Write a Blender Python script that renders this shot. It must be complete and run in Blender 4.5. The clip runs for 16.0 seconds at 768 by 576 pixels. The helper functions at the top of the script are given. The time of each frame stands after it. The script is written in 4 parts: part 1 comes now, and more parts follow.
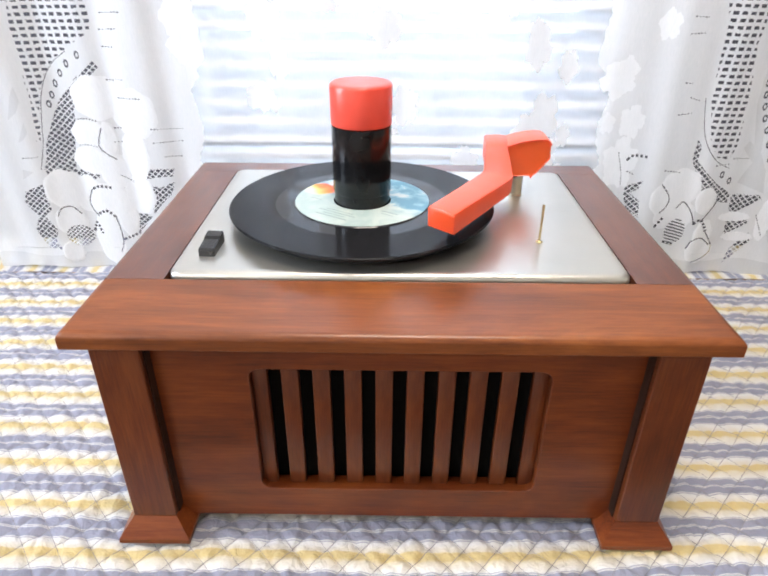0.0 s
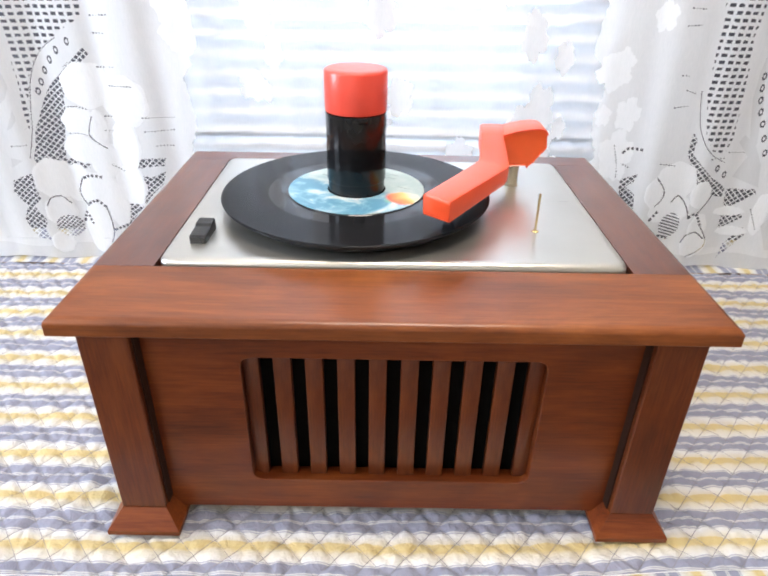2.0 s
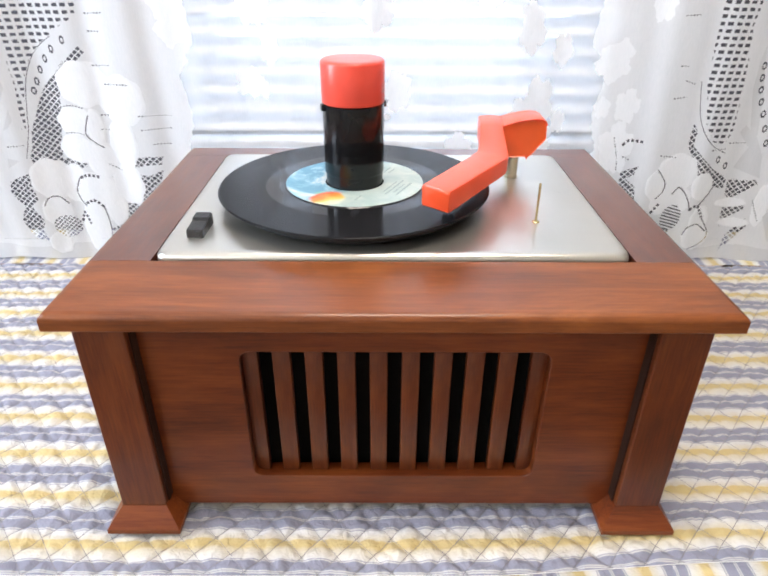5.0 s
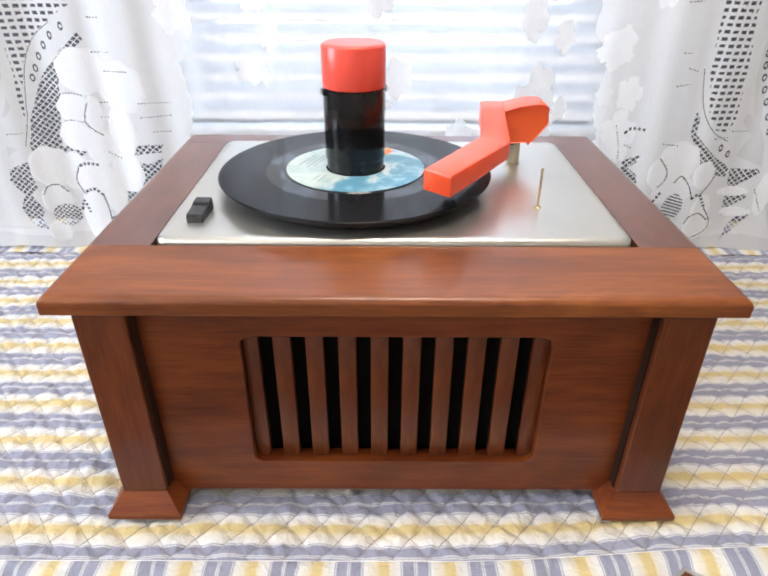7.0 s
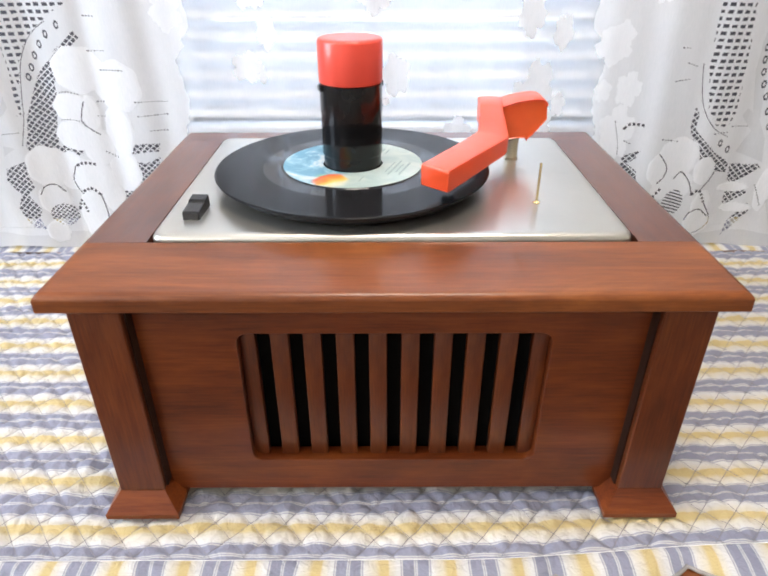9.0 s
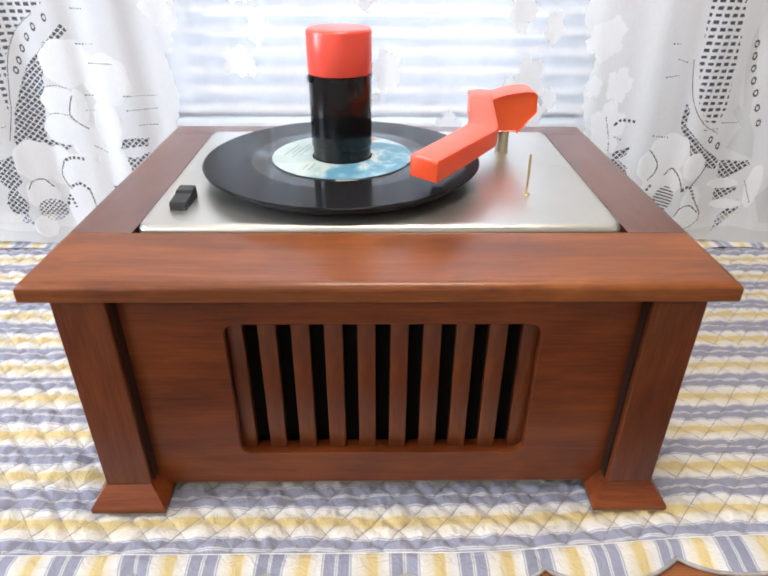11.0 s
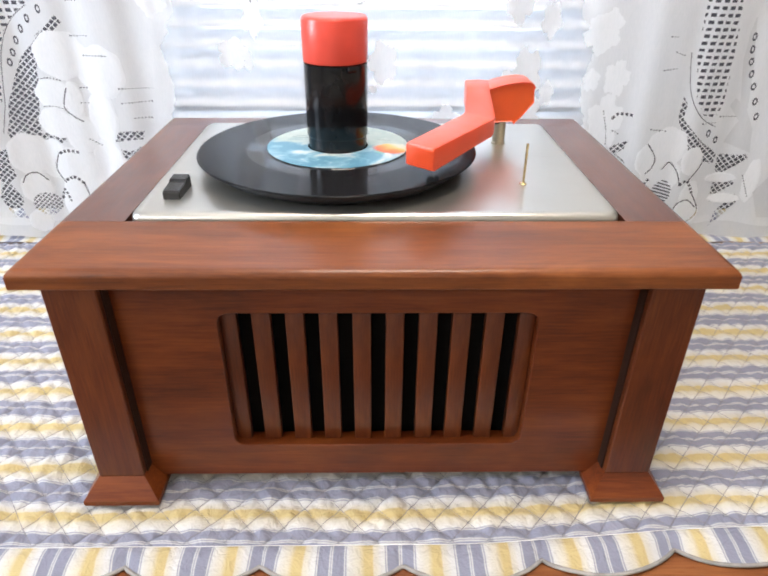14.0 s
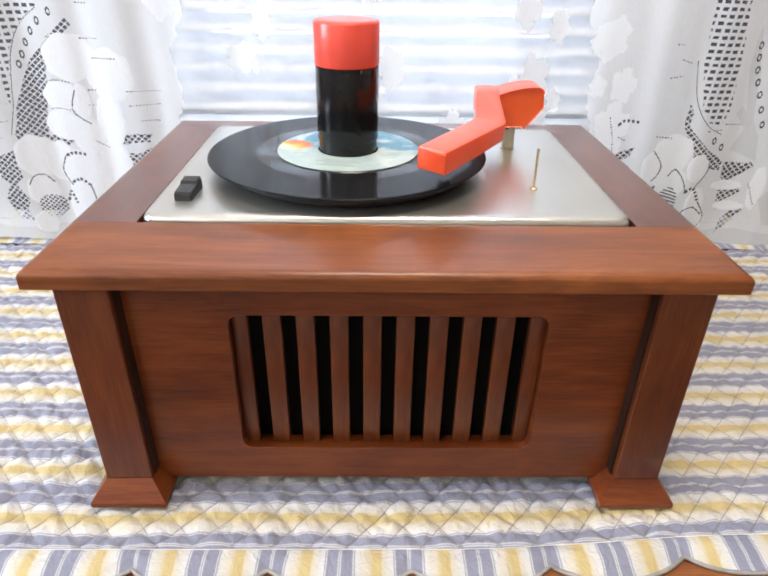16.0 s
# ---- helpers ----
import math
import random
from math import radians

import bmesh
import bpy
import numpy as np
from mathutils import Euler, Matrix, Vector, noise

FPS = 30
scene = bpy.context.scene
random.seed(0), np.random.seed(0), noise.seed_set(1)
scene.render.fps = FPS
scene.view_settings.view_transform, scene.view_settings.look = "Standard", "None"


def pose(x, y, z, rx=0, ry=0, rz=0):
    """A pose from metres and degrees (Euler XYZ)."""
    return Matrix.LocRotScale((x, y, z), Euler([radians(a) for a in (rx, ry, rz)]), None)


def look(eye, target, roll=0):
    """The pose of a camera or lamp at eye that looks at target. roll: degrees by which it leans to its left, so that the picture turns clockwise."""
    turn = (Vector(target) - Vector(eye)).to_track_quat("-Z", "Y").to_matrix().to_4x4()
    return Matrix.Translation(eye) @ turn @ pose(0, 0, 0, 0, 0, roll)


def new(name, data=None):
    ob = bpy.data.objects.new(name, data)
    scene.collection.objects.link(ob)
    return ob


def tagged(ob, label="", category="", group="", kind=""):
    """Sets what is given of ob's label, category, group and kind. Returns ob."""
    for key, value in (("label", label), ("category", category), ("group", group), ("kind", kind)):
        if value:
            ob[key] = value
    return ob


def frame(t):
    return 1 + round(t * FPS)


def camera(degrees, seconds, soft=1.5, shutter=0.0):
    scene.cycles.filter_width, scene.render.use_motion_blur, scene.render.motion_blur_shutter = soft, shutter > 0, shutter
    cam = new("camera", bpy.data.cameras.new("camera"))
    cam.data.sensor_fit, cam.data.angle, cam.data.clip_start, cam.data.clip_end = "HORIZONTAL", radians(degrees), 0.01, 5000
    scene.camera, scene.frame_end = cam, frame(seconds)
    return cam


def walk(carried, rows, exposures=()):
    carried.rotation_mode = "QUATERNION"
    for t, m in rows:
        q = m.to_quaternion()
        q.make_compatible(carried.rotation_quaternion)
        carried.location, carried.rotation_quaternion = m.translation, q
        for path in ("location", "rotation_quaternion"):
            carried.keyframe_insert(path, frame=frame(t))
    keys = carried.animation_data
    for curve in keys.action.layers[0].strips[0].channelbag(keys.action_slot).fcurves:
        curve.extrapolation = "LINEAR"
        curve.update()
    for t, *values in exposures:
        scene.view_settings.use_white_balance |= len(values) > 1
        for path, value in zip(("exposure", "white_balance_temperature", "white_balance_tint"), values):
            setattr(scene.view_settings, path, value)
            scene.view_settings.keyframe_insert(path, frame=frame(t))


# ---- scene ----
# ---- camera ----
cam = camera(64.5, 16.0, soft=2.0)
PATH = [
    (0, -0.00590, -0.24069, 0.31272, 0.439, -29.535, 0.415),
    (0.5, -0.00466, -0.24155, 0.31187, -0.107, -29.117, 1.243),
    (1, -0.00340, -0.24003, 0.31071, -0.029, -29.068, 0.848),
    (1.5, -0.00442, -0.23856, 0.30883, -0.087, -29.479, 1.068),
    (2, -0.00645, -0.23879, 0.30619, -0.311, -29.810, 1.095),
    (2.5, -0.00561, -0.24065, 0.30688, -0.378, -29.155, 1.279),
    (3, -0.00574, -0.24058, 0.30715, 0.073, -29.192, 0.266),
    (5.5, -0.00575, -0.23759, 0.29830, -0.322, -29.876, 0.225),
    (6, -0.00501, -0.23898, 0.29801, -0.107, -30.022, -0.228),
    (6.5, -0.00495, -0.23966, 0.29786, -0.100, -29.940, -0.098),
    (7, -0.00621, -0.23869, 0.29497, -0.204, -30.306, 0.337),
    (7.5, -0.00541, -0.23882, 0.29428, -0.359, -30.452, 0.120),
    (8, -0.00387, -0.23853, 0.29361, -0.102, -30.460, -0.232),
    (8.5, -0.00354, -0.23817, 0.29306, -0.126, -30.437, -0.263),
    (9, -0.00498, -0.23747, 0.29185, -0.173, -30.299, -0.055),
    (9.5, -0.00318, -0.23959, 0.29144, -0.224, -30.241, -0.304),
    (12, -0.00170, -0.23751, 0.28259, -1.241, -29.990, 0.686),
    (12.5, -0.00015, -0.23866, 0.28211, -1.177, -29.779, 0.525),
    (13, -0.00078, -0.23804, 0.28119, -1.103, -29.890, 0.517),
    (13.5, -0.00115, -0.23784, 0.27993, -1.100, -30.181, 0.487),
    (14, -0.00118, -0.23851, 0.27942, -1.117, -30.167, 0.469),
    (14.5, -0.00143, -0.23729, 0.27805, -1.311, -30.120, 0.658),
    (15, -0.00046, -0.23727, 0.27718, -1.630, -29.900, 0.810),
    (15.5, -0.00232, -0.23712, 0.27712, -1.411, -29.902, 0.684),
    (16, -0.00709, -0.23896, 0.27816, -1.149, -29.626, 0.980),
]
walk(cam, [(t, pose(x, y, z, 90, 0, yaw) @ pose(0, 0, 0, pitch, 0, 0) @ pose(0, 0, 0, 0, 0, roll)) for t, x, y, z, yaw, pitch, roll in PATH],
     exposures=[(0.0, 0.67, 6230, 12), (5.5, 0.62, 6260, 12), (7.5, 0.56, 6280, 12), (16.0, 0.54, 6290, 12)])

# ---- world and light ----
world = bpy.data.worlds.new("world")
world.use_nodes = True
scene.world = world
wn = world.node_tree.nodes
sky = wn.new("ShaderNodeTexSky")
sky.sky_type, sky.sun_disc, sky.sun_elevation, sky.sun_rotation = "NISHITA", False, radians(40), radians(20)
wn["Background"].inputs["Strength"].default_value = 0.12
world.node_tree.links.new(sky.outputs[0], wn["Background"].inputs["Color"])


def area_lamp(name, m, sx, sy, power, colour):
    data = bpy.data.lights.new(name, "AREA")
    data.shape, data.size, data.size_y, data.energy, data.color = "RECTANGLE", sx, sy, power, colour
    ob = new(name, data)
    ob.matrix_world = m
    return ob


# daylight at the north window; west, south and ceiling lamps are unseen, added fill
area_lamp("daylight", look((0.0, 0.70, 0.55), (0.0, 0.0, 0.45)), 0.9, 0.9, 2.9, (0.80, 0.90, 1.0))
area_lamp("daylight", look((-1.78, -0.14, 0.80), (0.0, 0.20, 0.15)), 0.6, 1.2, 29.0, (0.80, 0.90, 1.0))
area_lamp("daylight", look((-1.10, -1.47, 1.25), (0.0, 0.1, 0.1)), 0.9, 0.6, 6.5, (1.0, 0.95, 0.88))
area_lamp("ceiling_fill", look((0.06, -0.12, 1.585), (0.06, -0.119, 0.0)), 0.5, 0.5, 11.2, (1.0, 0.87, 0.72))


# ---- materials ----
def material(name, colour=(0.5, 0.5, 0.5), rough=0.5, metal=0.0, coat=0.0):
    m = bpy.data.materials.new(name)
    m.use_nodes = True
    b = m.node_tree.nodes["Principled BSDF"]
    b.inputs["Base Color"].default_value = (*colour, 1)
    b.inputs["Roughness"].default_value, b.inputs["Metallic"].default_value = rough, metal
    b.inputs["Coat Weight"].default_value = coat
    return m, m.node_tree.nodes, m.node_tree.links, b


def add(nodes, kind, **values):
    n = nodes.new(kind)
    for key, value in values.items():
        n.inputs[key.replace("_", " ")].default_value = value
    return n


def ramp(nodes, *stops):
    n = nodes.new("ShaderNodeValToRGB")
    e = n.color_ramp.elements
    while len(e) < len(stops):
        e.new(0.5)
    for el, (at, c) in zip(e, stops):
        el.position, el.color = at, (*c, 1)
    return n


def math_node(nodes, links, op, a, b=None, c=None):
    n = nodes.new("ShaderNodeMath")
    n.operation = op
    for i, v in enumerate((a, b, c)):
        if v is None:
            continue
        if isinstance(v, (int, float)):
            n.inputs[i].default_value = v
        else:
            links.new(v, n.inputs[i])
    return n.outputs[0]


def bump(nodes, links, b, height, strength, distance):
    n = add(nodes, "ShaderNodeBump", Strength=strength, Distance=distance)
    links.new(height, n.inputs["Height"])
    links.new(n.outputs[0], b.inputs["Normal"])
    return n


def wood(name, along, dark, mid, light, rough=0.42, coat=0.36, seed=0.0):
    """Varnished wood with its grain along one axis."""
    m, n, l, b = material(name, mid, rough, 0, coat)
    b.inputs["Coat Roughness"].default_value, b.inputs["Coat IOR"].default_value = 0.20, 1.5
    b.inputs["Specular IOR Level"].default_value = 0.32
    tc = n.new("ShaderNodeTexCoord")
    mp = n.new("ShaderNodeMapping")
    mp.inputs["Location"].default_value = (seed, seed * 0.7, seed * 1.3)
    mp.inputs["Scale"].default_value = tuple(1.0 if a == along else 20.0 for a in "xyz")
    l.new(tc.outputs["Object"], mp.inputs["Vector"])
    big = add(n, "ShaderNodeTexNoise", Scale=5.0, Detail=7.0, Roughness=0.68, Distortion=0.9)
    fine = add(n, "ShaderNodeTexNoise", Scale=48.0, Detail=5.0, Roughness=0.7)
    blot = add(n, "ShaderNodeTexNoise", Scale=7.0, Detail=4.0, Roughness=0.6, Distortion=1.6)
    mp2 = n.new("ShaderNodeMapping")
    mp2.inputs["Location"].default_value = (seed * 2, seed, seed * 0.6)
    mp2.inputs["Scale"].default_value = tuple(1.0 if a == along else 2.6 for a in "xyz")
    l.new(tc.outputs["Object"], mp2.inputs["Vector"])
    for t in (big, fine):
        l.new(mp.outputs[0], t.inputs["Vector"])
    l.new(mp2.outputs[0], blot.inputs["Vector"])
    v = math_node(n, l, "MULTIPLY_ADD", fine.outputs[0], 0.34, math_node(n, l, "MULTIPLY_ADD", blot.outputs[0], 0.44, math_node(n, l, "MULTIPLY", big.outputs[0], 0.30)))
    r = ramp(n, (0.37, dark), (0.53, mid), (0.72, light))
    l.new(v, r.inputs[0])
    l.new(r.outputs[0], b.inputs["Base Color"])
    rr = math_node(n, l, "MULTIPLY_ADD", fine.outputs[0], 0.2, rough - 0.1)
    l.new(rr, b.inputs["Roughness"])
    bump(n, l, b, fine.outputs[0], 0.12, 0.0006)
    return m


WALNUT = ((0.052, 0.0095, 0.0023), (0.150, 0.0305, 0.0056), (0.270, 0.0700, 0.0125))
wood_x = wood("walnut_along", "x", *WALNUT)
# lighter copy of the walnut, with the light on the lid in its colour
LIT_WALNUT = ((0.070, 0.0165, 0.0040), (0.180, 0.0490, 0.0105), (0.310, 0.0980, 0.0220))
wood_lid = wood("walnut_lit", "x", *LIT_WALNUT, coat=0.26, seed=7.3)
# darker, purplish copy of the walnut, with the window's reflection in its colour
SHEEN_WALNUT = ((0.048, 0.0105, 0.0042), (0.095, 0.0230, 0.0085), (0.160, 0.0430, 0.0150))
wood_y = wood("walnut_sheen", "y", *SHEEN_WALNUT, coat=0.95, seed=3.1)
wood_back = wood("walnut_back", "x", *SHEEN_WALNUT, coat=0.95, seed=1.9)
wood_z = wood("walnut_upright", "z", (0.042, 0.0080, 0.0022), (0.112, 0.0235, 0.0050), (0.200, 0.0520, 0.0105), seed=5.7)
wood_foot = wood("walnut_foot", "x", *WALNUT, coat=0.15, seed=9.2)
# walnut darkened to the tone of the shaded inner leg faces
shaded_walnut = wood("shaded_walnut", "z", (0.014, 0.0046, 0.0024), (0.024, 0.0080, 0.0036), (0.038, 0.0125, 0.0055), 0.6, 0.0, 4.4)
wood_table = wood("table_wood", "x", (0.10, 0.028, 0.010), (0.20, 0.062, 0.020), (0.32, 0.12, 0.04), 0.3, 0.3, 2.2)


def plain(name, colour, rough=0.5, metal=0.0, coat=0.0, grain=60.0, spread=0.12, relief=0.05):
    """A surface of one colour with slight unevenness at two scales."""
    m, n, l, b = material(name, colour, rough, metal, coat)
    tc = n.new("ShaderNodeTexCoord")
    t1 = add(n, "ShaderNodeTexNoise", Scale=grain, Detail=4.0)
    t2 = add(n, "ShaderNodeTexNoise", Scale=grain * 9, Detail=3.0)
    for t in (t1, t2):
        l.new(tc.outputs["Object"], t.inputs["Vector"])
    r = ramp(n, (0.3, tuple(c * (1 - spread) for c in colour)), (0.7, tuple(min(1, c * (1 + spread)) for c in colour)))
    l.new(t1.outputs[0], r.inputs[0])
    l.new(r.outputs[0], b.inputs["Base Color"])
    l.new(math_node(n, l, "MULTIPLY_ADD", t1.outputs[0], 0.16, max(0.02, rough - 0.08)), b.inputs["Roughness"])
    bump(n, l, b, t2.outputs[0], relief, 0.0004)
    return m


black_plastic = plain("black_plastic", (0.009, 0.009, 0.010), 0.15, grain=90, relief=0.02)
knob_plastic = plain("knob_plastic", (0.014, 0.014, 0.015), 0.22, grain=120)
grille_cloth = plain("grille_cloth", (0.007, 0.0065, 0.006), 0.95, grain=300)
black_plastic.node_tree.nodes["Principled BSDF"].inputs["Specular IOR Level"].default_value = 0.34
grille_cloth.node_tree.nodes["Principled BSDF"].inputs["Specular IOR Level"].default_value = 0.05
orange_plastic = plain("orange_plastic", (0.80, 0.082, 0.020), 0.36, coat=0.10, grain=70, spread=0.05, relief=0.03)
housing_plastic = plain("housing_plastic", (0.80, 0.105, 0.015), 0.30, coat=0.15, grain=70, spread=0.06, relief=0.03)
cap_plastic = plain("cap_plastic", (0.80, 0.075, 0.045), 0.36, coat=0.2, grain=70, spread=0.05, relief=0.03)
post_metal = plain("post_metal", (0.62, 0.56, 0.42), 0.35, 0.7, grain=80)
brass = plain("brass", (0.80, 0.66, 0.36), 0.22, 1.0, grain=80)
rubber = plain("rubber", (0.016, 0.016, 0.017), 0.6, grain=120)
wall_paint = plain("wall_paint", (0.72, 0.68, 0.60), 0.7, grain=3, spread=0.05)
ceiling_paint = plain("ceiling_paint", (0.82, 0.80, 0.76), 0.8, grain=3, spread=0.04)
white_trim = plain("white_trim", (0.80, 0.80, 0.79), 0.4, grain=12, spread=0.04)
blind_vinyl = plain("blind_vinyl", (0.82, 0.83, 0.86), 0.45, grain=15, spread=0.04)
# dark grey that holds the backlit wall's shade in its colour
shaded_wall_paint = plain("shaded_wall_paint", (0.085, 0.085, 0.10), 0.8, grain=6, spread=0.12)
floor_carpet = plain("floor_carpet", (0.30, 0.25, 0.20), 0.95, grain=40, spread=0.2)


def brushed():
    m, n, l, b = material("brushed_aluminium", (0.74, 0.73, 0.68), 0.33, 0.88)
    tc = n.new("ShaderNodeTexCoord")
    mp = n.new("ShaderNodeMapping")
    mp.inputs["Scale"].default_value = (6, 900, 6)
    l.new(tc.outputs["Object"], mp.inputs["Vector"])
    t = add(n, "ShaderNodeTexNoise", Scale=1.0, Detail=3.0)
    l.new(mp.outputs[0], t.inputs["Vector"])
    d = add(n, "ShaderNodeTexNoise", Scale=22.0, Detail=4.0)
    l.new(tc.outputs["Object"], d.inputs["Vector"])
    l.new(math_node(n, l, "MULTIPLY_ADD", t.outputs[0], 0.05, math_node(n, l, "MULTIPLY_ADD", d.outputs[0], 0.06, 0.24)), b.inputs["Roughness"])
    r = ramp(n, (0.3, (0.60, 0.58, 0.53)), (0.7, (0.65, 0.63, 0.58)))
    l.new(d.outputs[0], r.inputs[0])
    l.new(r.outputs[0], b.inputs["Base Color"])
    bump(n, l, b, t.outputs[0], 0.012, 0.0002)
    return m


aluminium = brushed()


def vinyl():
    m, n, l, b = material("record_vinyl", (0.012, 0.012, 0.013), 0.16)
    tc = n.new("ShaderNodeTexCoord")
    sep = n.new("ShaderNodeSeparateXYZ")
    l.new(tc.outputs["Object"], sep.inputs[0])
    x, y = sep.outputs[0], sep.outputs[1]
    r = math_node(n, l, "SQRT", math_node(n, l, "ADD", math_node(n, l, "MULTIPLY", x, x), math_node(n, l, "MULTIPLY", y, y)))
    comb = n.new("ShaderNodeCombineXYZ")
    l.new(r, comb.inputs[0])
    t = add(n, "ShaderNodeTexNoise", Scale=2600.0, Detail=2.0)
    l.new(comb.outputs[0], t.inputs["Vector"])
    dust = add(n, "ShaderNodeTexNoise", Scale=160.0, Detail=5.0)
    l.new(tc.outputs["Object"], dust.inputs["Vector"])
    groove = math_node(n, l, "GREATER_THAN", r, 0.0575)
    band = add(n, "ShaderNodeTexNoise", Scale=420.0, Detail=1.0)
    l.new(comb.outputs[0], band.inputs["Vector"])
    l.new(math_node(n, l, "MULTIPLY_ADD", groove, math_node(n, l, "MULTIPLY_ADD", band.outputs[0], 0.09, 0.06), math_node(n, l, "MULTIPLY_ADD", dust.outputs[0], 0.06, 0.03)), b.inputs["Roughness"])
    l.new(math_node(n, l, "MULTIPLY_ADD", groove, -0.21, 0.29), b.inputs["Specular IOR Level"])
    ring = n.new("ShaderNodeTangent")
    ring.direction_type, ring.axis = "RADIAL", "Z"
    l.new(ring.outputs[0], b.inputs["Tangent"])
    b.inputs["Anisotropic Rotation"].default_value = 0.25
    l.new(math_node(n, l, "MULTIPLY", groove, 0.8), b.inputs["Anisotropic"])
    bump(n, l, b, t.outputs[0], 0.03, 0.0002)
    return m


record_vinyl = vinyl()


def label_paper():
    """A printed sky with clouds on one half, pale green on the other, and an orange sunset patch."""
    m, n, l, b = material("label_paper", (0.6, 0.7, 0.65), 0.45)
    tc = n.new("ShaderNodeTexCoord")
    sep = n.new("ShaderNodeSeparateXYZ")
    l.new(tc.outputs["Object"], sep.inputs[0])
    cloud = add(n, "ShaderNodeTexNoise", Scale=46.0, Detail=4.0, Roughness=0.6, Distortion=1.2)
    l.new(tc.outputs["Object"], cloud.inputs["Vector"])
    sky_r = ramp(n, (0.42, (0.09, 0.25, 0.35)), (0.53, (0.22, 0.40, 0.49)), (0.62, (0.54, 0.57, 0.55)))
    l.new(cloud.outputs[0], sky_r.inputs[0])
    pale_r = ramp(n, (0.4, (0.34, 0.43, 0.41)), (0.6, (0.46, 0.52, 0.47)))
    l.new(cloud.outputs[0], pale_r.inputs[0])
    edge = math_node(n, l, "MULTIPLY_ADD", cloud.outputs[0], 0.030, sep.outputs[1])
    side = add(n, "ShaderNodeMapRange", From_Min=0.008, From_Max=0.018)
    l.new(edge, side.inputs["Value"])
    mix = n.new("ShaderNodeMix")
    mix.data_type = "RGBA"
    l.new(side.outputs[0], mix.inputs[0])
    l.new(sky_r.outputs[0], mix.inputs[6])
    l.new(pale_r.outputs[0], mix.inputs[7])
    dist = n.new("ShaderNodeVectorMath")
    dist.operation = "DISTANCE"
    l.new(tc.outputs["Object"], dist.inputs[0])
    dist.inputs[1].default_value = (0.035, -0.001, 0.0)
    near = math_node(n, l, "MULTIPLY_ADD", cloud.outputs[0], 0.012, dist.outputs["Value"])
    sun_r = ramp(n, (0.28, (0.16, 0.40, 0.24)), (0.38, (0.62, 0.06, 0.015)), (0.55, (0.74, 0.22, 0.02)), (0.72, (0.66, 0.50, 0.12)), (0.84, (0.60, 0.60, 0.48)))
    slant = math_node(n, l, "MULTIPLY_ADD", sep.outputs[0], 0.45, sep.outputs[1])
    band = math_node(n, l, "MULTIPLY_ADD", cloud.outputs[0], 0.016, slant)
    l.new(math_node(n, l, "MULTIPLY_ADD", band, 26.0, -0.02), sun_r.inputs[0])
    patch = add(n, "ShaderNodeMapRange", From_Min=0.0155, From_Max=0.0180, To_Min=1.0, To_Max=0.0)
    l.new(near, patch.inputs["Value"])
    mix2 = n.new("ShaderNodeMix")
    mix2.data_type = "RGBA"
    l.new(patch.outputs[0], mix2.inputs[0])
    l.new(mix.outputs[2], mix2.inputs[6])
    l.new(sun_r.outputs[0], mix2.inputs[7])
    l.new(mix2.outputs[2], b.inputs["Base Color"])
    return m


label_print = label_paper()
label_ink = plain("label_ink", (0.27, 0.34, 0.33), 0.6, grain=200)


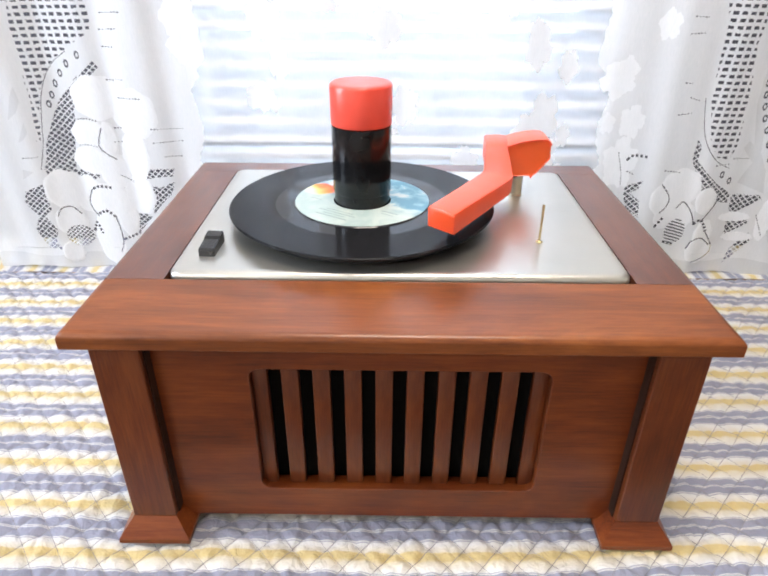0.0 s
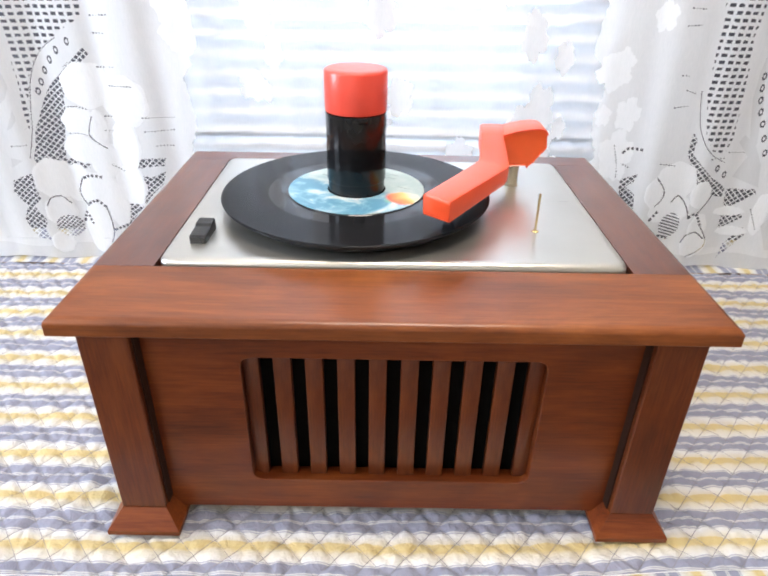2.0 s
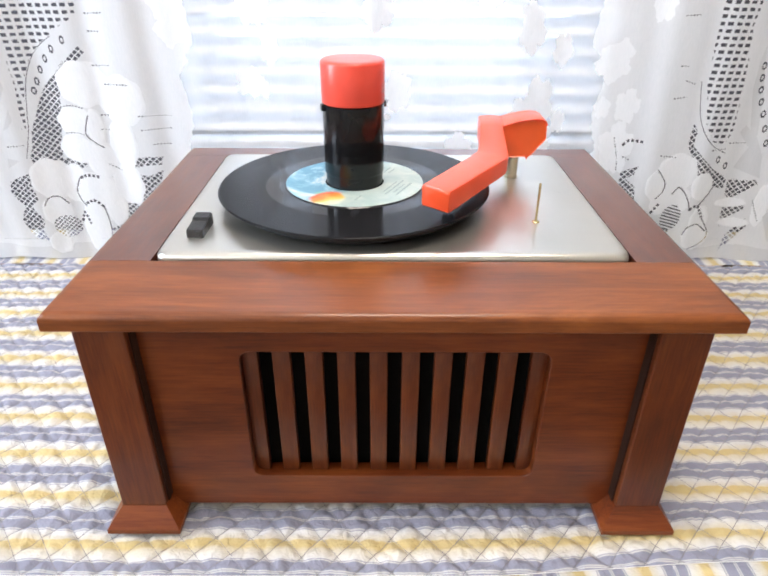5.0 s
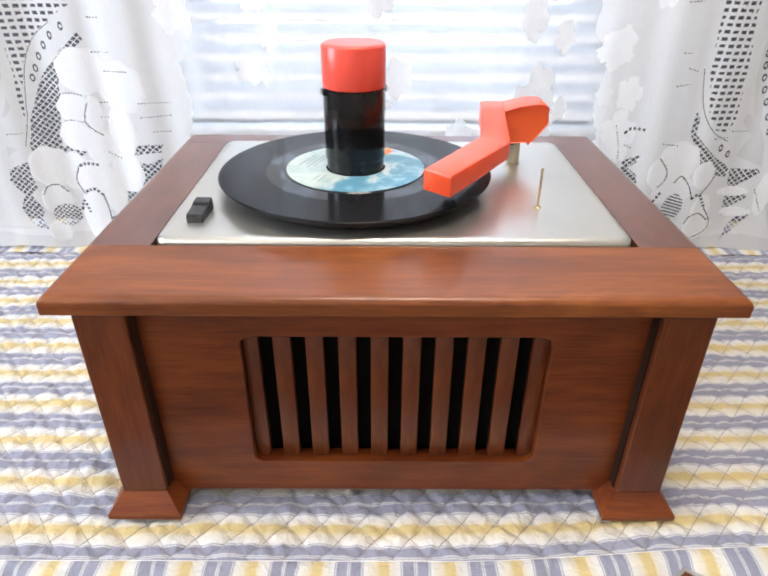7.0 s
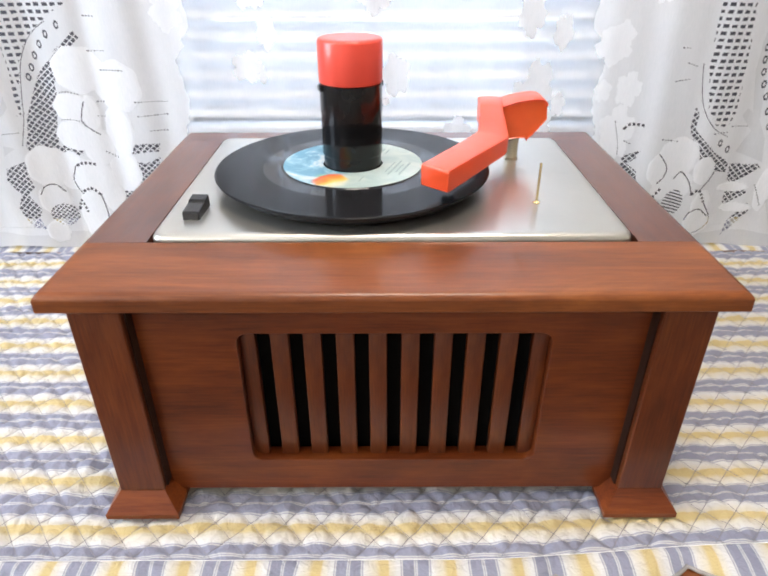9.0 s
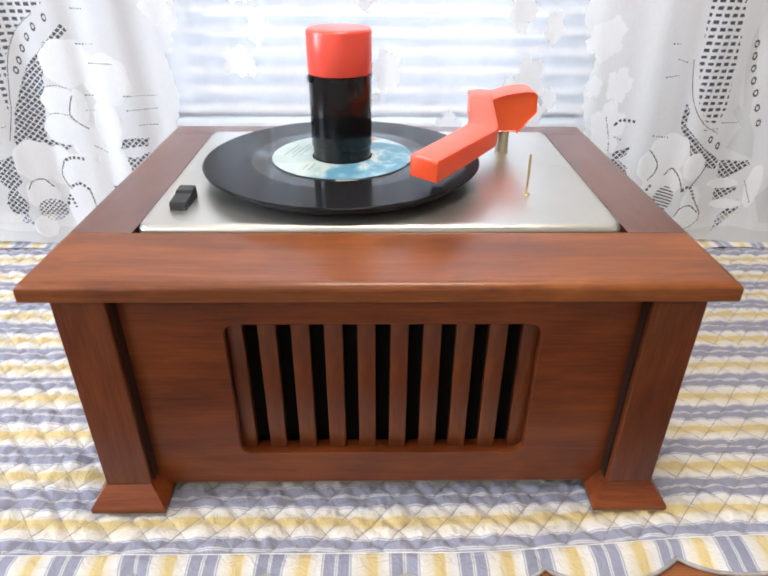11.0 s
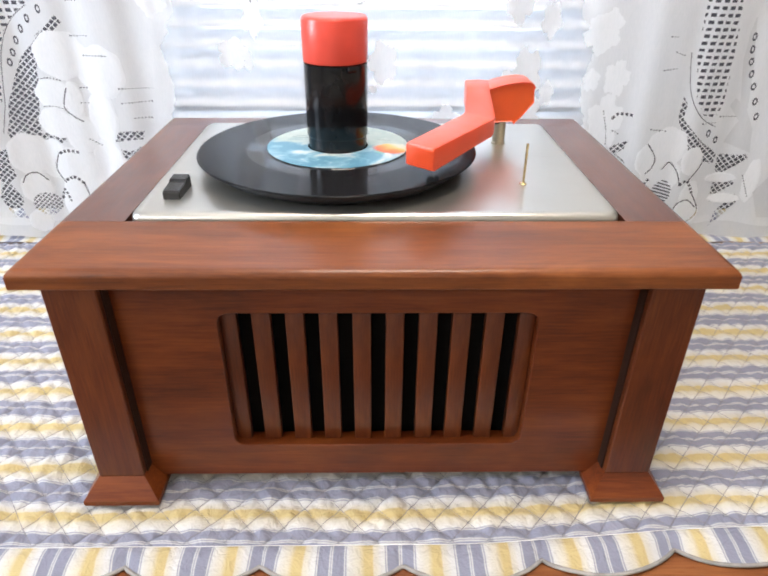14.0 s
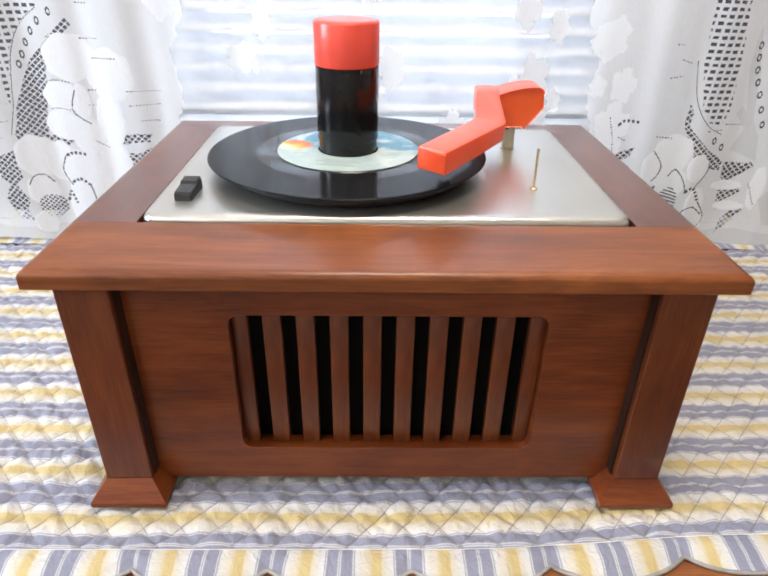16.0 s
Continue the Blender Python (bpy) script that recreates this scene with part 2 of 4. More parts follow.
def quilted(name, axis):
    """Striped cotton: yellow, white and slate blue, with quilting thread in crossing lines."""
    m, n, l, b = material(name, (0.8, 0.78, 0.7), 0.85)
    b.inputs["Sheen Weight"].default_value = 0.15
    uv = n.new("ShaderNodeUVMap")
    sep = n.new("ShaderNodeSeparateXYZ")
    l.new(uv.outputs[0], sep.inputs[0])
    tc = n.new("ShaderNodeTexCoord")
    wob = add(n, "ShaderNodeTexNoise", Scale=16.0, Detail=3.0)
    l.new(tc.outputs["Object"], wob.inputs["Vector"])
    ripple = add(n, "ShaderNodeTexNoise", Scale=48.0, Detail=2.0)
    l.new(tc.outputs["Object"], ripple.inputs["Vector"])
    c = math_node(n, l, "MULTIPLY_ADD", ripple.outputs[0], 0.0020, math_node(n, l, "MULTIPLY_ADD", wob.outputs[0], 0.006, sep.outputs[axis]))
    ph = math_node(n, l, "FRACT", math_node(n, l, "DIVIDE", c, 0.0362))
    white, cream, yellow, blue = (0.61, 0.604, 0.59), (0.60, 0.55, 0.43), (0.54, 0.425, 0.195), (0.245, 0.252, 0.325)
    r = ramp(n, (0.0, yellow), (0.055, yellow), (0.085, cream), (0.20, white), (0.25, white), (0.262, blue), (0.280, white), (0.297, blue), (0.45, blue), (0.465, white),
             (0.480, blue), (0.495, white), (0.512, blue), (0.66, blue), (0.676, white), (0.692, blue), (0.708, white), (0.86, cream), (0.94, yellow))
    l.new(ph, r.inputs[0])
    weave = add(n, "ShaderNodeTexNoise", Scale=900.0, Detail=2.0)
    stain = add(n, "ShaderNodeTexNoise", Scale=24.0, Detail=4.0)
    for t in (weave, stain):
        l.new(tc.outputs["Object"], t.inputs["Vector"])
    shade = n.new("ShaderNodeMix")
    shade.data_type, shade.blend_type = "RGBA", "MULTIPLY"
    sr = ramp(n, (0.3, (0.84, 0.84, 0.86)), (0.65, (1, 1, 1)))
    l.new(stain.outputs[0], sr.inputs[0])
    shade.inputs[0].default_value = 1.0
    l.new(r.outputs[0], shade.inputs[6])
    l.new(sr.outputs[0], shade.inputs[7])
    l.new(shade.outputs[2], b.inputs["Base Color"])
    crease = add(n, "ShaderNodeTexNoise", Scale=150.0, Detail=3.0, Roughness=0.55, Distortion=0.8)
    l.new(tc.outputs["Object"], crease.inputs["Vector"])
    bump(n, l, b, math_node(n, l, "MULTIPLY_ADD", weave.outputs[0], 0.12, crease.outputs[0]), 0.36, 0.005)
    return m


quilt_cloth = quilted("quilt_cloth", 1)
border_cloth = quilted("border_cloth", 0)
thread = plain("quilting_thread", (0.23, 0.22, 0.24), 0.9, grain=400)
binding_cloth = plain("binding_cloth", (0.34, 0.32, 0.30), 0.9, grain=90, spread=0.35)


def lace(name, through_light, open_weave):
    """White cotton; open_weave: the share of light that passes between the threads unturned."""
    m, n, l, b = material(name, (0.84, 0.84, 0.85), 0.9)
    tc = n.new("ShaderNodeTexCoord")
    mp = n.new("ShaderNodeMapping")
    mp.inputs["Scale"].default_value = (1, 1, 0.12)
    l.new(tc.outputs["Object"], mp.inputs["Vector"])
    w = add(n, "ShaderNodeTexNoise", Scale=1400.0, Detail=2.0)
    l.new(mp.outputs[0], w.inputs["Vector"])
    r = ramp(n, (0.3, (0.85, 0.87, 0.89)), (0.7, (0.91, 0.92, 0.94)))
    l.new(w.outputs[0], r.inputs[0])
    l.new(r.outputs[0], b.inputs["Base Color"])
    tr = n.new("ShaderNodeBsdfTranslucent")
    l.new(r.outputs[0], tr.inputs["Color"])
    mix = n.new("ShaderNodeMixShader")
    mix.inputs[0].default_value = through_light
    l.new(b.outputs[0], mix.inputs[1])
    l.new(tr.outputs[0], mix.inputs[2])
    weave = n.new("ShaderNodeMixShader")
    weave.inputs[0].default_value = open_weave
    l.new(mix.outputs[0], weave.inputs[1])
    l.new(n.new("ShaderNodeBsdfTransparent").outputs[0], weave.inputs[2])
    l.new((weave if open_weave else mix).outputs[0], n["Material Output"].inputs[0])
    bump(n, l, b, w.outputs[0], 0.12, 0.0004)
    return m


lace_cotton = lace("lace_cotton", 0.30, 0.0)
thin_voile = lace("thin_voile", 0.30, 0.70)
leaf_ground = lace("leaf_ground", 0.30, 0.24)
plain_weave = lace("plain_weave", 0.30, 0.14)


def glowing(name, colour, strength):
    m, n, l, b = material(name, colour, 0.9)
    b.inputs["Emission Color"].default_value = (*colour, 1)
    b.inputs["Emission Strength"].default_value = strength
    return m


bright_outdoors = glowing("bright_outdoors", (0.68, 0.82, 1.0), 0.52)
# glow for the diffuser of the added ceiling light
lamp_glass = glowing("lamp_glass", (1.0, 0.93, 0.84), 4.0)
glass_m, gn, gl, gb = material("window_glass", (1, 1, 1), 0.0)
gb.inputs["Transmission Weight"].default_value, gb.inputs["IOR"].default_value = 1.0, 1.02


# ---- mesh helpers ----
def finish(bm, name, mat, smooth=None):
    me = bpy.data.meshes.new(name)
    bm.to_mesh(me)
    bm.free()
    for m in mat if isinstance(mat, (list, tuple)) else (mat,):
        me.materials.append(m)
    if smooth is not None:
        me.shade_smooth()
        if smooth < 180:
            me.set_sharp_from_angle(angle=radians(smooth))
    return me


def part(name, bm, mat, parent=None, label="", smooth=35):
    """One mesh object under a thing or a part."""
    ob = new(name, finish(bm, name, mat, smooth))
    ob.parent = parent
    if label:
        tagged(ob, label)
    return ob


def thing(name, label, category, at=(0, 0, 0), group=""):
    ob = new(name)
    ob.location = at
    ob.empty_display_size = 0.05
    return tagged(ob, label, category, group)


def setting(name, bm, mat, label, category, smooth=35):
    ob = new(name, finish(bm, name, mat, smooth))
    return tagged(ob, label, category, kind="structure")


def box(x0, x1, y0, y1, z0, z1, bevel=0.0, segments=2):
    bm = bmesh.new()
    bmesh.ops.create_cube(bm, size=1)
    for v in bm.verts:
        v.co = Vector(((x0 + x1) / 2 + v.co.x * (x1 - x0), (y0 + y1) / 2 + v.co.y * (y1 - y0), (z0 + z1) / 2 + v.co.z * (z1 - z0)))
    if bevel:
        bmesh.ops.bevel(bm, geom=bm.edges[:], offset=bevel, segments=segments, profile=0.5, affect="EDGES")
    return bm


def lathe(profile, steps=64):
    """A turned solid from (radius, height) pairs, bottom to top."""
    bm = bmesh.new()
    rings = []
    for r, z in profile:
        if r <= 0:
            rings.append([bm.verts.new((0, 0, z))])
        else:
            rings.append([bm.verts.new((r * math.cos(2 * math.pi * i / steps), r * math.sin(2 * math.pi * i / steps), z)) for i in range(steps)])
    for a, b in zip(rings, rings[1:]):
        for i in range(steps):
            j = (i + 1) % steps
            face = [a[i % len(a)], a[j % len(a)], b[j % len(b)], b[i % len(b)]]
            face = list(dict.fromkeys(face))
            if len(face) > 2:
                bm.faces.new(face)
    return bm


def rounded(x0, x1, y0, y1, r, n=6):
    """The corners of a rounded rectangle, counterclockwise."""
    out = []
    for cx, cy, a in ((x1 - r, y1 - r, 0), (x0 + r, y1 - r, 90), (x0 + r, y0 + r, 180), (x1 - r, y0 + r, 270)):
        for i in range(n + 1):
            w = radians(a + 90 * i / n)
            out.append((cx + r * math.cos(w), cy + r * math.sin(w)))
    return out


def loft(sections, caps=True):
    """A solid through rings of equal length."""
    bm = bmesh.new()
    rings = [[bm.verts.new(p) for p in ring] for ring in sections]
    k = len(rings[0])
    for a, b in zip(rings, rings[1:]):
        for i in range(k):
            bm.faces.new((a[i], a[(i + 1) % k], b[(i + 1) % k], b[i]))
    if caps:
        bm.faces.new(rings[0][::-1])
        bm.faces.new(rings[-1])
    bmesh.ops.recalc_face_normals(bm, faces=bm.faces[:])
    return bm


def tube(points, r, steps=8):
    pts = [Vector(p) for p in points]
    rings = []
    for i, p in enumerate(pts):
        d = (pts[min(i + 1, len(pts) - 1)] - pts[max(i - 1, 0)]).normalized()
        a = d.cross(Vector((0.31, 0.2, 0.93))).normalized()
        b = d.cross(a)
        rings.append([p + r * (math.cos(2 * math.pi * k / steps) * a + math.sin(2 * math.pi * k / steps) * b) for k in range(steps)])
    return loft(rings)


# ---- the room ----
FLOOR, CEIL = -0.76, 1.64
X0, X1, Y0, Y1 = -1.8, 1.8, -1.5, 0.46
WX0, WX1, WZ0, WZ1 = -0.235, 0.245, 0.088, 1.15
setting("floor", box(X0 - 0.1, X1 + 0.1, Y0 - 0.1, Y1 + 0.12, FLOOR - 0.1, FLOOR), floor_carpet, "beige carpeted floor of the room", "floor")
setting("ceiling", box(X0 - 0.1, X1 + 0.1, Y0 - 0.1, Y1 + 0.12, CEIL, CEIL + 0.1), ceiling_paint, "plain white painted ceiling", "ceiling")


def holed_wall(name, mat, label, axis, at, thick, a0, a1, h0, h1):
    """A wall with one opening, as four butted pieces in one mesh; axis: the one along which the wall runs."""
    bm = bmesh.new()
    lo, hi = (X0, X1) if axis == "x" else (Y0, Y1)
    for p0, p1, z0, z1 in ((lo - 0.1, a0, FLOOR, CEIL), (a1, hi + 0.1, FLOOR, CEIL), (a0, a1, FLOOR, h0), (a0, a1, h1, CEIL)):
        b = box(p0, p1, at, at + thick, z0, z1) if axis == "x" else box(at, at + thick, p0, p1, z0, z1)
        me = bpy.data.meshes.new("piece")
        b.to_mesh(me)
        b.free()
        bm.from_mesh(me)
        bpy.data.meshes.remove(me)
    return setting(name, bm, mat, label, "wall", None)


holed_wall("wall_north", shaded_wall_paint, "wall around the bright window, its backlit shade painted in dark grey", "x", Y1, 0.12, WX0, WX1, WZ0, WZ1)
# unseen walls; their openings are added to go with the fill lamps
holed_wall("wall_south", wall_paint, "plain cream painted wall with an assumed, unseen window opening", "x", Y0 - 0.1, 0.1, -1.55, -0.65, 0.95, 1.55)
holed_wall("wall_west", wall_paint, "plain cream painted wall with an assumed, unseen window opening", "y", X0 - 0.1, 0.1, -0.44, 0.16, 0.20, 1.40)
setting("wall_east", box(X1, X1 + 0.1, Y0 - 0.1, Y1 + 0.12, FLOOR, CEIL), wall_paint, "plain cream painted wall", "wall")
bm = box(-6, 6, 3.0, 3.05, -3, 5)
setting("backdrop", bm, bright_outdoors, "overexposed white daylight outside the window", "backdrop")

window = tagged(new("window_1"), "white framed window behind the blind, filled with daylight", "window", kind="structure")
part("window_sill", box(WX0 + 0.001, WX1 - 0.001, 0.425, 0.578, WZ0 - 0.014, WZ0 + 0.003, 0.002), white_trim, window, "white painted window sill")
for name, b in (("window_frame", box(WX0 + 0.001, WX0 + 0.03, 0.52, 0.56, WZ0 + 0.003, WZ1 - 0.002, 0.002)),
                ("window_frame", box(WX1 - 0.03, WX1 - 0.001, 0.52, 0.56, WZ0 + 0.003, WZ1 - 0.002, 0.002)),
                ("window_frame", box(WX0 + 0.03, WX1 - 0.03, 0.52, 0.56, WZ0 + 0.003, WZ0 + 0.03, 0.002)),
                ("window_frame", box(WX0 + 0.03, WX1 - 0.03, 0.52, 0.56, WZ1 - 0.04, WZ1 - 0.002, 0.002))):
    part(name, b, white_trim, window)
for xa, xb in ((WX0 - 0.006, WX0 + 0.001), (WX1 - 0.001, WX1 + 0.006)):
    part("jamb", box(xa, xb, 0.4535, 0.520, WZ0 + 0.003, WZ1 - 0.002, 0.001), white_trim, window)
pane = part("pane", box(WX0 + 0.03, WX1 - 0.03, 0.538, 0.541, WZ0 + 0.03, WZ1 - 0.04), glass_m, window, "clear glass pane", None)
pane.visible_shadow = False

# unseen fixture, added to brighten lid and cloth from above
lamp = thing("added_ceiling_light", "square white flush ceiling light, added out of view to brighten the lid", "ceiling light", (0.06, -0.12, CEIL))
part("frame", box(-0.28, 0.28, -0.28, 0.28, -0.036, 0.0, 0.006), white_trim, lamp)
part("diffuser", box(-0.25, 0.25, -0.25, 0.25, -0.046, -0.0365, 0.003), lamp_glass, lamp, "softly glowing diffuser of the added light")

# ---- window blind ----
blind = thing("window_blind", "white vinyl slatted window blind, lowered and half open", "blind", (0, 0.438, 0))
PITCH = 0.0196
slat_bm = bmesh.new()
ring = []
for i in range(7):
    w = -0.0125 + 0.025 * i / 6
    a = radians(38)
    sag = 0.0022 * (1 - (w / 0.0125) ** 2)
    ring.append((w * math.cos(a) - sag * math.sin(a), w * math.sin(a) + sag * math.cos(a)))
rows_v = [[slat_bm.verts.new((x, y, z)) for y, z in ring] + [slat_bm.verts.new((x, y, z - 0.0006)) for y, z in ring[::-1]] for x in (-0.218, 0.231)]
for i in range(14):
    slat_bm.faces.new((rows_v[0][i], rows_v[0][(i + 1) % 14], rows_v[1][(i + 1) % 14], rows_v[1][i]))
slat_bm.faces.new(rows_v[0][::-1]), slat_bm.faces.new(rows_v[1])
bmesh.ops.recalc_face_normals(slat_bm, faces=slat_bm.faces[:])
slat_mesh = finish(slat_bm, "slat", blind_vinyl, 40)
for k in range(50):
    s = new("slat", slat_mesh)
    s.parent, s.location = blind, (0, 0, 0.127 + k * PITCH)
part("bottom_rail", box(-0.219, 0.232, -0.012, 0.012, 0.1005, 0.1085, 0.002), blind_vinyl, blind, "white bottom rail")
part("head_rail", box(-0.222, 0.235, -0.015, 0.018, 1.108, 1.135, 0.002), blind_vinyl, blind)
for x in (-0.14, 0.15):
    part("ladder_cord", tube([(x, -0.0125, 0.104), (x, -0.0125, 1.11)], 0.0006, 6), white_trim, blind)

# ---- table ----
table = thing("table", "reddish brown varnished wooden table against the wall", "table", (0, 0, FLOOR))
TOP = -0.008
part("tabletop", box(-0.70, 0.70, -0.16, 0.405, TOP - 0.03 - FLOOR, TOP - FLOOR, 0.004), wood_table, table)
for x in (-0.64, 0.64):
    for y in (-0.11, 0.355):
        part("leg", box(x - 0.025, x + 0.025, y - 0.025, y + 0.025, 0, TOP - 0.03 - FLOOR, 0.003), wood_table, table)

# ---- quilted runner ----
quilt = thing("quilted_runner", "quilted cotton runner striped in slate blue, cream and yellow, scalloped edge", "quilt")
SCALLOP, CUSP = 0.0733, 0.0139


def drift(x):
    """How far the cloth's front lies pulled back towards one end."""
    s = min(1, max(0, (x - 0.03) / 0.19))
    return 0.010 * s * s * (3 - 2 * s)


def puff(x, y):
    """The padded relief between crossing lines of quilting."""
    a, b = (x + y * 0.9) / 0.0205, (x - y * 0.9) / 0.0205
    wob = 0.12 * noise.noise((x * 20, y * 20, 1))
    da, db = abs((a + wob) % 1 - 0.5) * 2, abs((b - wob) % 1 - 0.5) * 2
    h = 0.0019 * (1 - da**4) * (1 - db**4)
    h += 0.0011 * noise.noise((x * 55, y * 120, 3)) + 0.0009 * noise.noise((x * 120, y * 190, 7)) - 0.0010 * (1 - abs(noise.noise((x * 60, y * 75, 12)))) ** 8 - 0.0009 * (1 - abs(noise.noise((x * 120, y * 60, 17)))) ** 7 + 0.0020 * noise.noise((x * 9, y * 9, 5))
    return h


def sheet(xs, ys, place):
    bm = bmesh.new()
    uv = bm.loops.layers.uv.new("UVMap")
    grid, keep = [], {}
    for y in ys:
        row = []
        for x in xs:
            v = bm.verts.new(place(x, y))
            keep[v] = (x, y)
            row.append(v)
        grid.append(row)
    for a, b in zip(grid, grid[1:]):
        for i in range(len(xs) - 1):
            f = bm.faces.new((a[i], a[i + 1], b[i + 1], b[i]))
            for loop in f.loops:
                loop[uv].uv = keep[loop.vert]
    return bm


SEAM = -0.0250


def on_quilt(x, y):
    fade = max(0.0, 1 - (y - SEAM) / 0.12)
    edge = min(1, max(0, (y - SEAM) / 0.004))
    return (x, y + drift(x) * fade, -0.0052 + puff(x, y) * (0.25 + 0.75 * edge))


xs = np.arange(-0.58, 0.5801, 0.0015).tolist()
ys = np.arange(SEAM, 0.3481, 0.0015).tolist()
part("quilted_cloth", sheet(xs, ys, lambda x, y: on_quilt(x, y)), quilt_cloth, quilt, "padded cotton with crossing quilting lines", 180)


def on_border(x, s):
    """s: 0 at the seam, 1 at the scalloped edge."""
    reach = 0.0105 + 0.0125 * abs(math.sin(math.pi * (x - CUSP) / SCALLOP)) ** 0.75
    y = SEAM - s * reach + drift(x)
    z = -0.0045 + 0.0016 * math.sin(math.pi * min(1, s * 1.2)) + 0.0012 * noise.noise((x * 45, s * 1.5, 8)) * s - 0.0018 * s
    return (x + 0.004 * s * noise.noise((x * 12, 2, 1)), y, z)


part("front_border", sheet(np.arange(-0.62, 0.6201, 0.0020).tolist(), [i / 9 for i in range(10)], on_border), border_cloth, quilt, "scalloped striped border strip", 180)
part("edge_binding", tube([on_border(x, 1.0) for x in np.arange(-0.62, 0.62, 0.0025)], 0.0011, 8), binding_cloth, quilt, "narrow bound edge", 180)
part("seam_piping", tube([on_border(x, 0.02)[:2] + (on_border(x, 0)[2] + 0.0006,) for x in np.arange(-0.62, 0.62, 0.004)], 0.0002, 6), white_trim, quilt, "", 180)


def back_border(x, s):
    return (x, 0.3475 + 0.045 * s, -0.0045 + 0.036 * max(0.0, s - 0.45) + 0.002 * noise.noise((x * 25, s * 3, 4)))


part("back_border", sheet(np.arange(-0.62, 0.6201, 0.004).tolist(), [i / 8 for i in range(9)], back_border), border_cloth, quilt, "striped border strip under the curtain", 180)

# quilting thread along the crossing lines
for sign in (1, -1):
    for k in range(-34, 35):
        line = []
        for i in range(150):
            y = SEAM + 0.0008 + i * 0.0025
            x = k * 0.0205 - sign * y * 0.9
            x -= sign * 0.12 * 0.0205 * noise.noise((x * 20, y * 20, 1))
            if abs(x) < 0.5 and y < 0.345:
                px, py, pz = on_quilt(x, y)
                line.append((px, py, pz + 0.00055))
        if len(line) > 3:
            part("stitching", tube(line, 0.00018, 4), thread, quilt, "", 180)

# ---- record player ----
player = thing("record_player", "varnished walnut tabletop record player with brushed metal deck", "record player")
LZ0, LZ1 = 0.1395, 0.1492          # lid underside and top
LX, LY1 = 0.166, 0.2650
OX0, OX1, OY0, OY1 = -0.1310, 0.1320, 0.0552, 0.2400


PROFILE = [(0.0, LZ0 + 0.0006), (0.0006, LZ0), (1, LZ0), (1, LZ1), (0.0044, LZ1), (0.0034, LZ1), (0.0026, LZ1 - 0.0002), (0.0014, LZ1 - 0.0008), (0.0005, LZ1 - 0.0018), (0.0, LZ1 - 0.0030), (0.0, LZ1 - 0.0038)]


def edge_board(outer0, outer1, inner0, inner1):
    """A lid board between two outer and two inner corners, with its outer top edge rounded over."""
    rings = []
    for o, i in ((outer0, inner0), (outer1, inner1)):
        o, i = Vector(o), Vector(i)
        deep = abs((inner0[1] - outer0[1]) if outer0[1] == outer1[1] else (inner0[0] - outer0[0]))
        rings.append([(*(o + (i - o) * (1.0 if d == 1 else d / deep)), z) for d, z in PROFILE])
    return loft(rings)


def cross_board(y_out, y_in):
    """A lid board across the whole width, its outer edge and its ends rounded over."""
    deep, rings = y_in - y_out, []
    for x, top in ((-LX, 0.0030), (-LX + 0.0005, 0.0018), (-LX + 0.0014, 0.0008), (-LX + 0.0034, 0.0), (-LX + 0.0044, 0.0),
                   (LX - 0.0044, 0.0), (LX - 0.0034, 0.0), (LX - 0.0014, 0.0008), (LX - 0.0005, 0.0018), (LX, 0.0030)):
        rings.append([(x, y_out + (deep if d == 1 else math.copysign(d, deep)), min(z, LZ1 - top)) for d, z in PROFILE])
    return loft(rings)


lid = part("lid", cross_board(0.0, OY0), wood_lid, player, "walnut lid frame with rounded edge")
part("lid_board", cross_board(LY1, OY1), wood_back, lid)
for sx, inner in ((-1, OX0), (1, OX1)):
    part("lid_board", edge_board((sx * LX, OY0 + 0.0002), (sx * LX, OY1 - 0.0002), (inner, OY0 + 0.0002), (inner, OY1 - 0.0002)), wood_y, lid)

LEGX, LEGW, LEGY = 0.1570, 0.0257, 0.0085
FOOT = 0.0125
for sx in (-1, 1):
    for y0 in (LEGY, LY1 - LEGY - LEGW):
        xa, xb = sorted((sx * LEGX, sx * (LEGX - LEGW)))
        leg = part("leg", box(xa, xb, y0, y0 + LEGW, FOOT, LZ0, 0.0006, 1), wood_z, player)
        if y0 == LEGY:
            # added strip whose dark colour paints the shade between leg and panel
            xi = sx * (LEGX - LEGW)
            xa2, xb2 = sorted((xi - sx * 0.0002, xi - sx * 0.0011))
            part("shade_strip", box(xa2, xb2, LEGY + 0.0035, 0.0184, FOOT + 0.0005, LZ0 - 0.0005), shaded_walnut, leg, "narrow dark strip that paints the shade on the leg's inner face")
        fl = 0.0082
        foot = loft([[(xa - fl, y0 - fl, -0.002), (xb + fl, y0 - fl, -0.002), (xb + fl, y0 + LEGW + fl, -0.002), (xa - fl, y0 + LEGW + fl, -0.002)],
                     [(xa - fl, y0 - fl, 0.0012), (xb + fl, y0 - fl, 0.0012), (xb + fl, y0 + LEGW + fl, 0.0012), (xa - fl, y0 + LEGW + fl, 0.0012)],
                     [(xa, y0, FOOT), (xb, y0, FOOT), (xb, y0 + LEGW, FOOT), (xa, y0 + LEGW, FOOT)]])
        part("foot", foot, wood_foot, leg, "flared walnut foot", 20)

PY = 0.0185                         # face of the front panel
GX0, GX1, GZ0, GZ1 = -0.0801, 0.0825, 0.0262, 0.1152


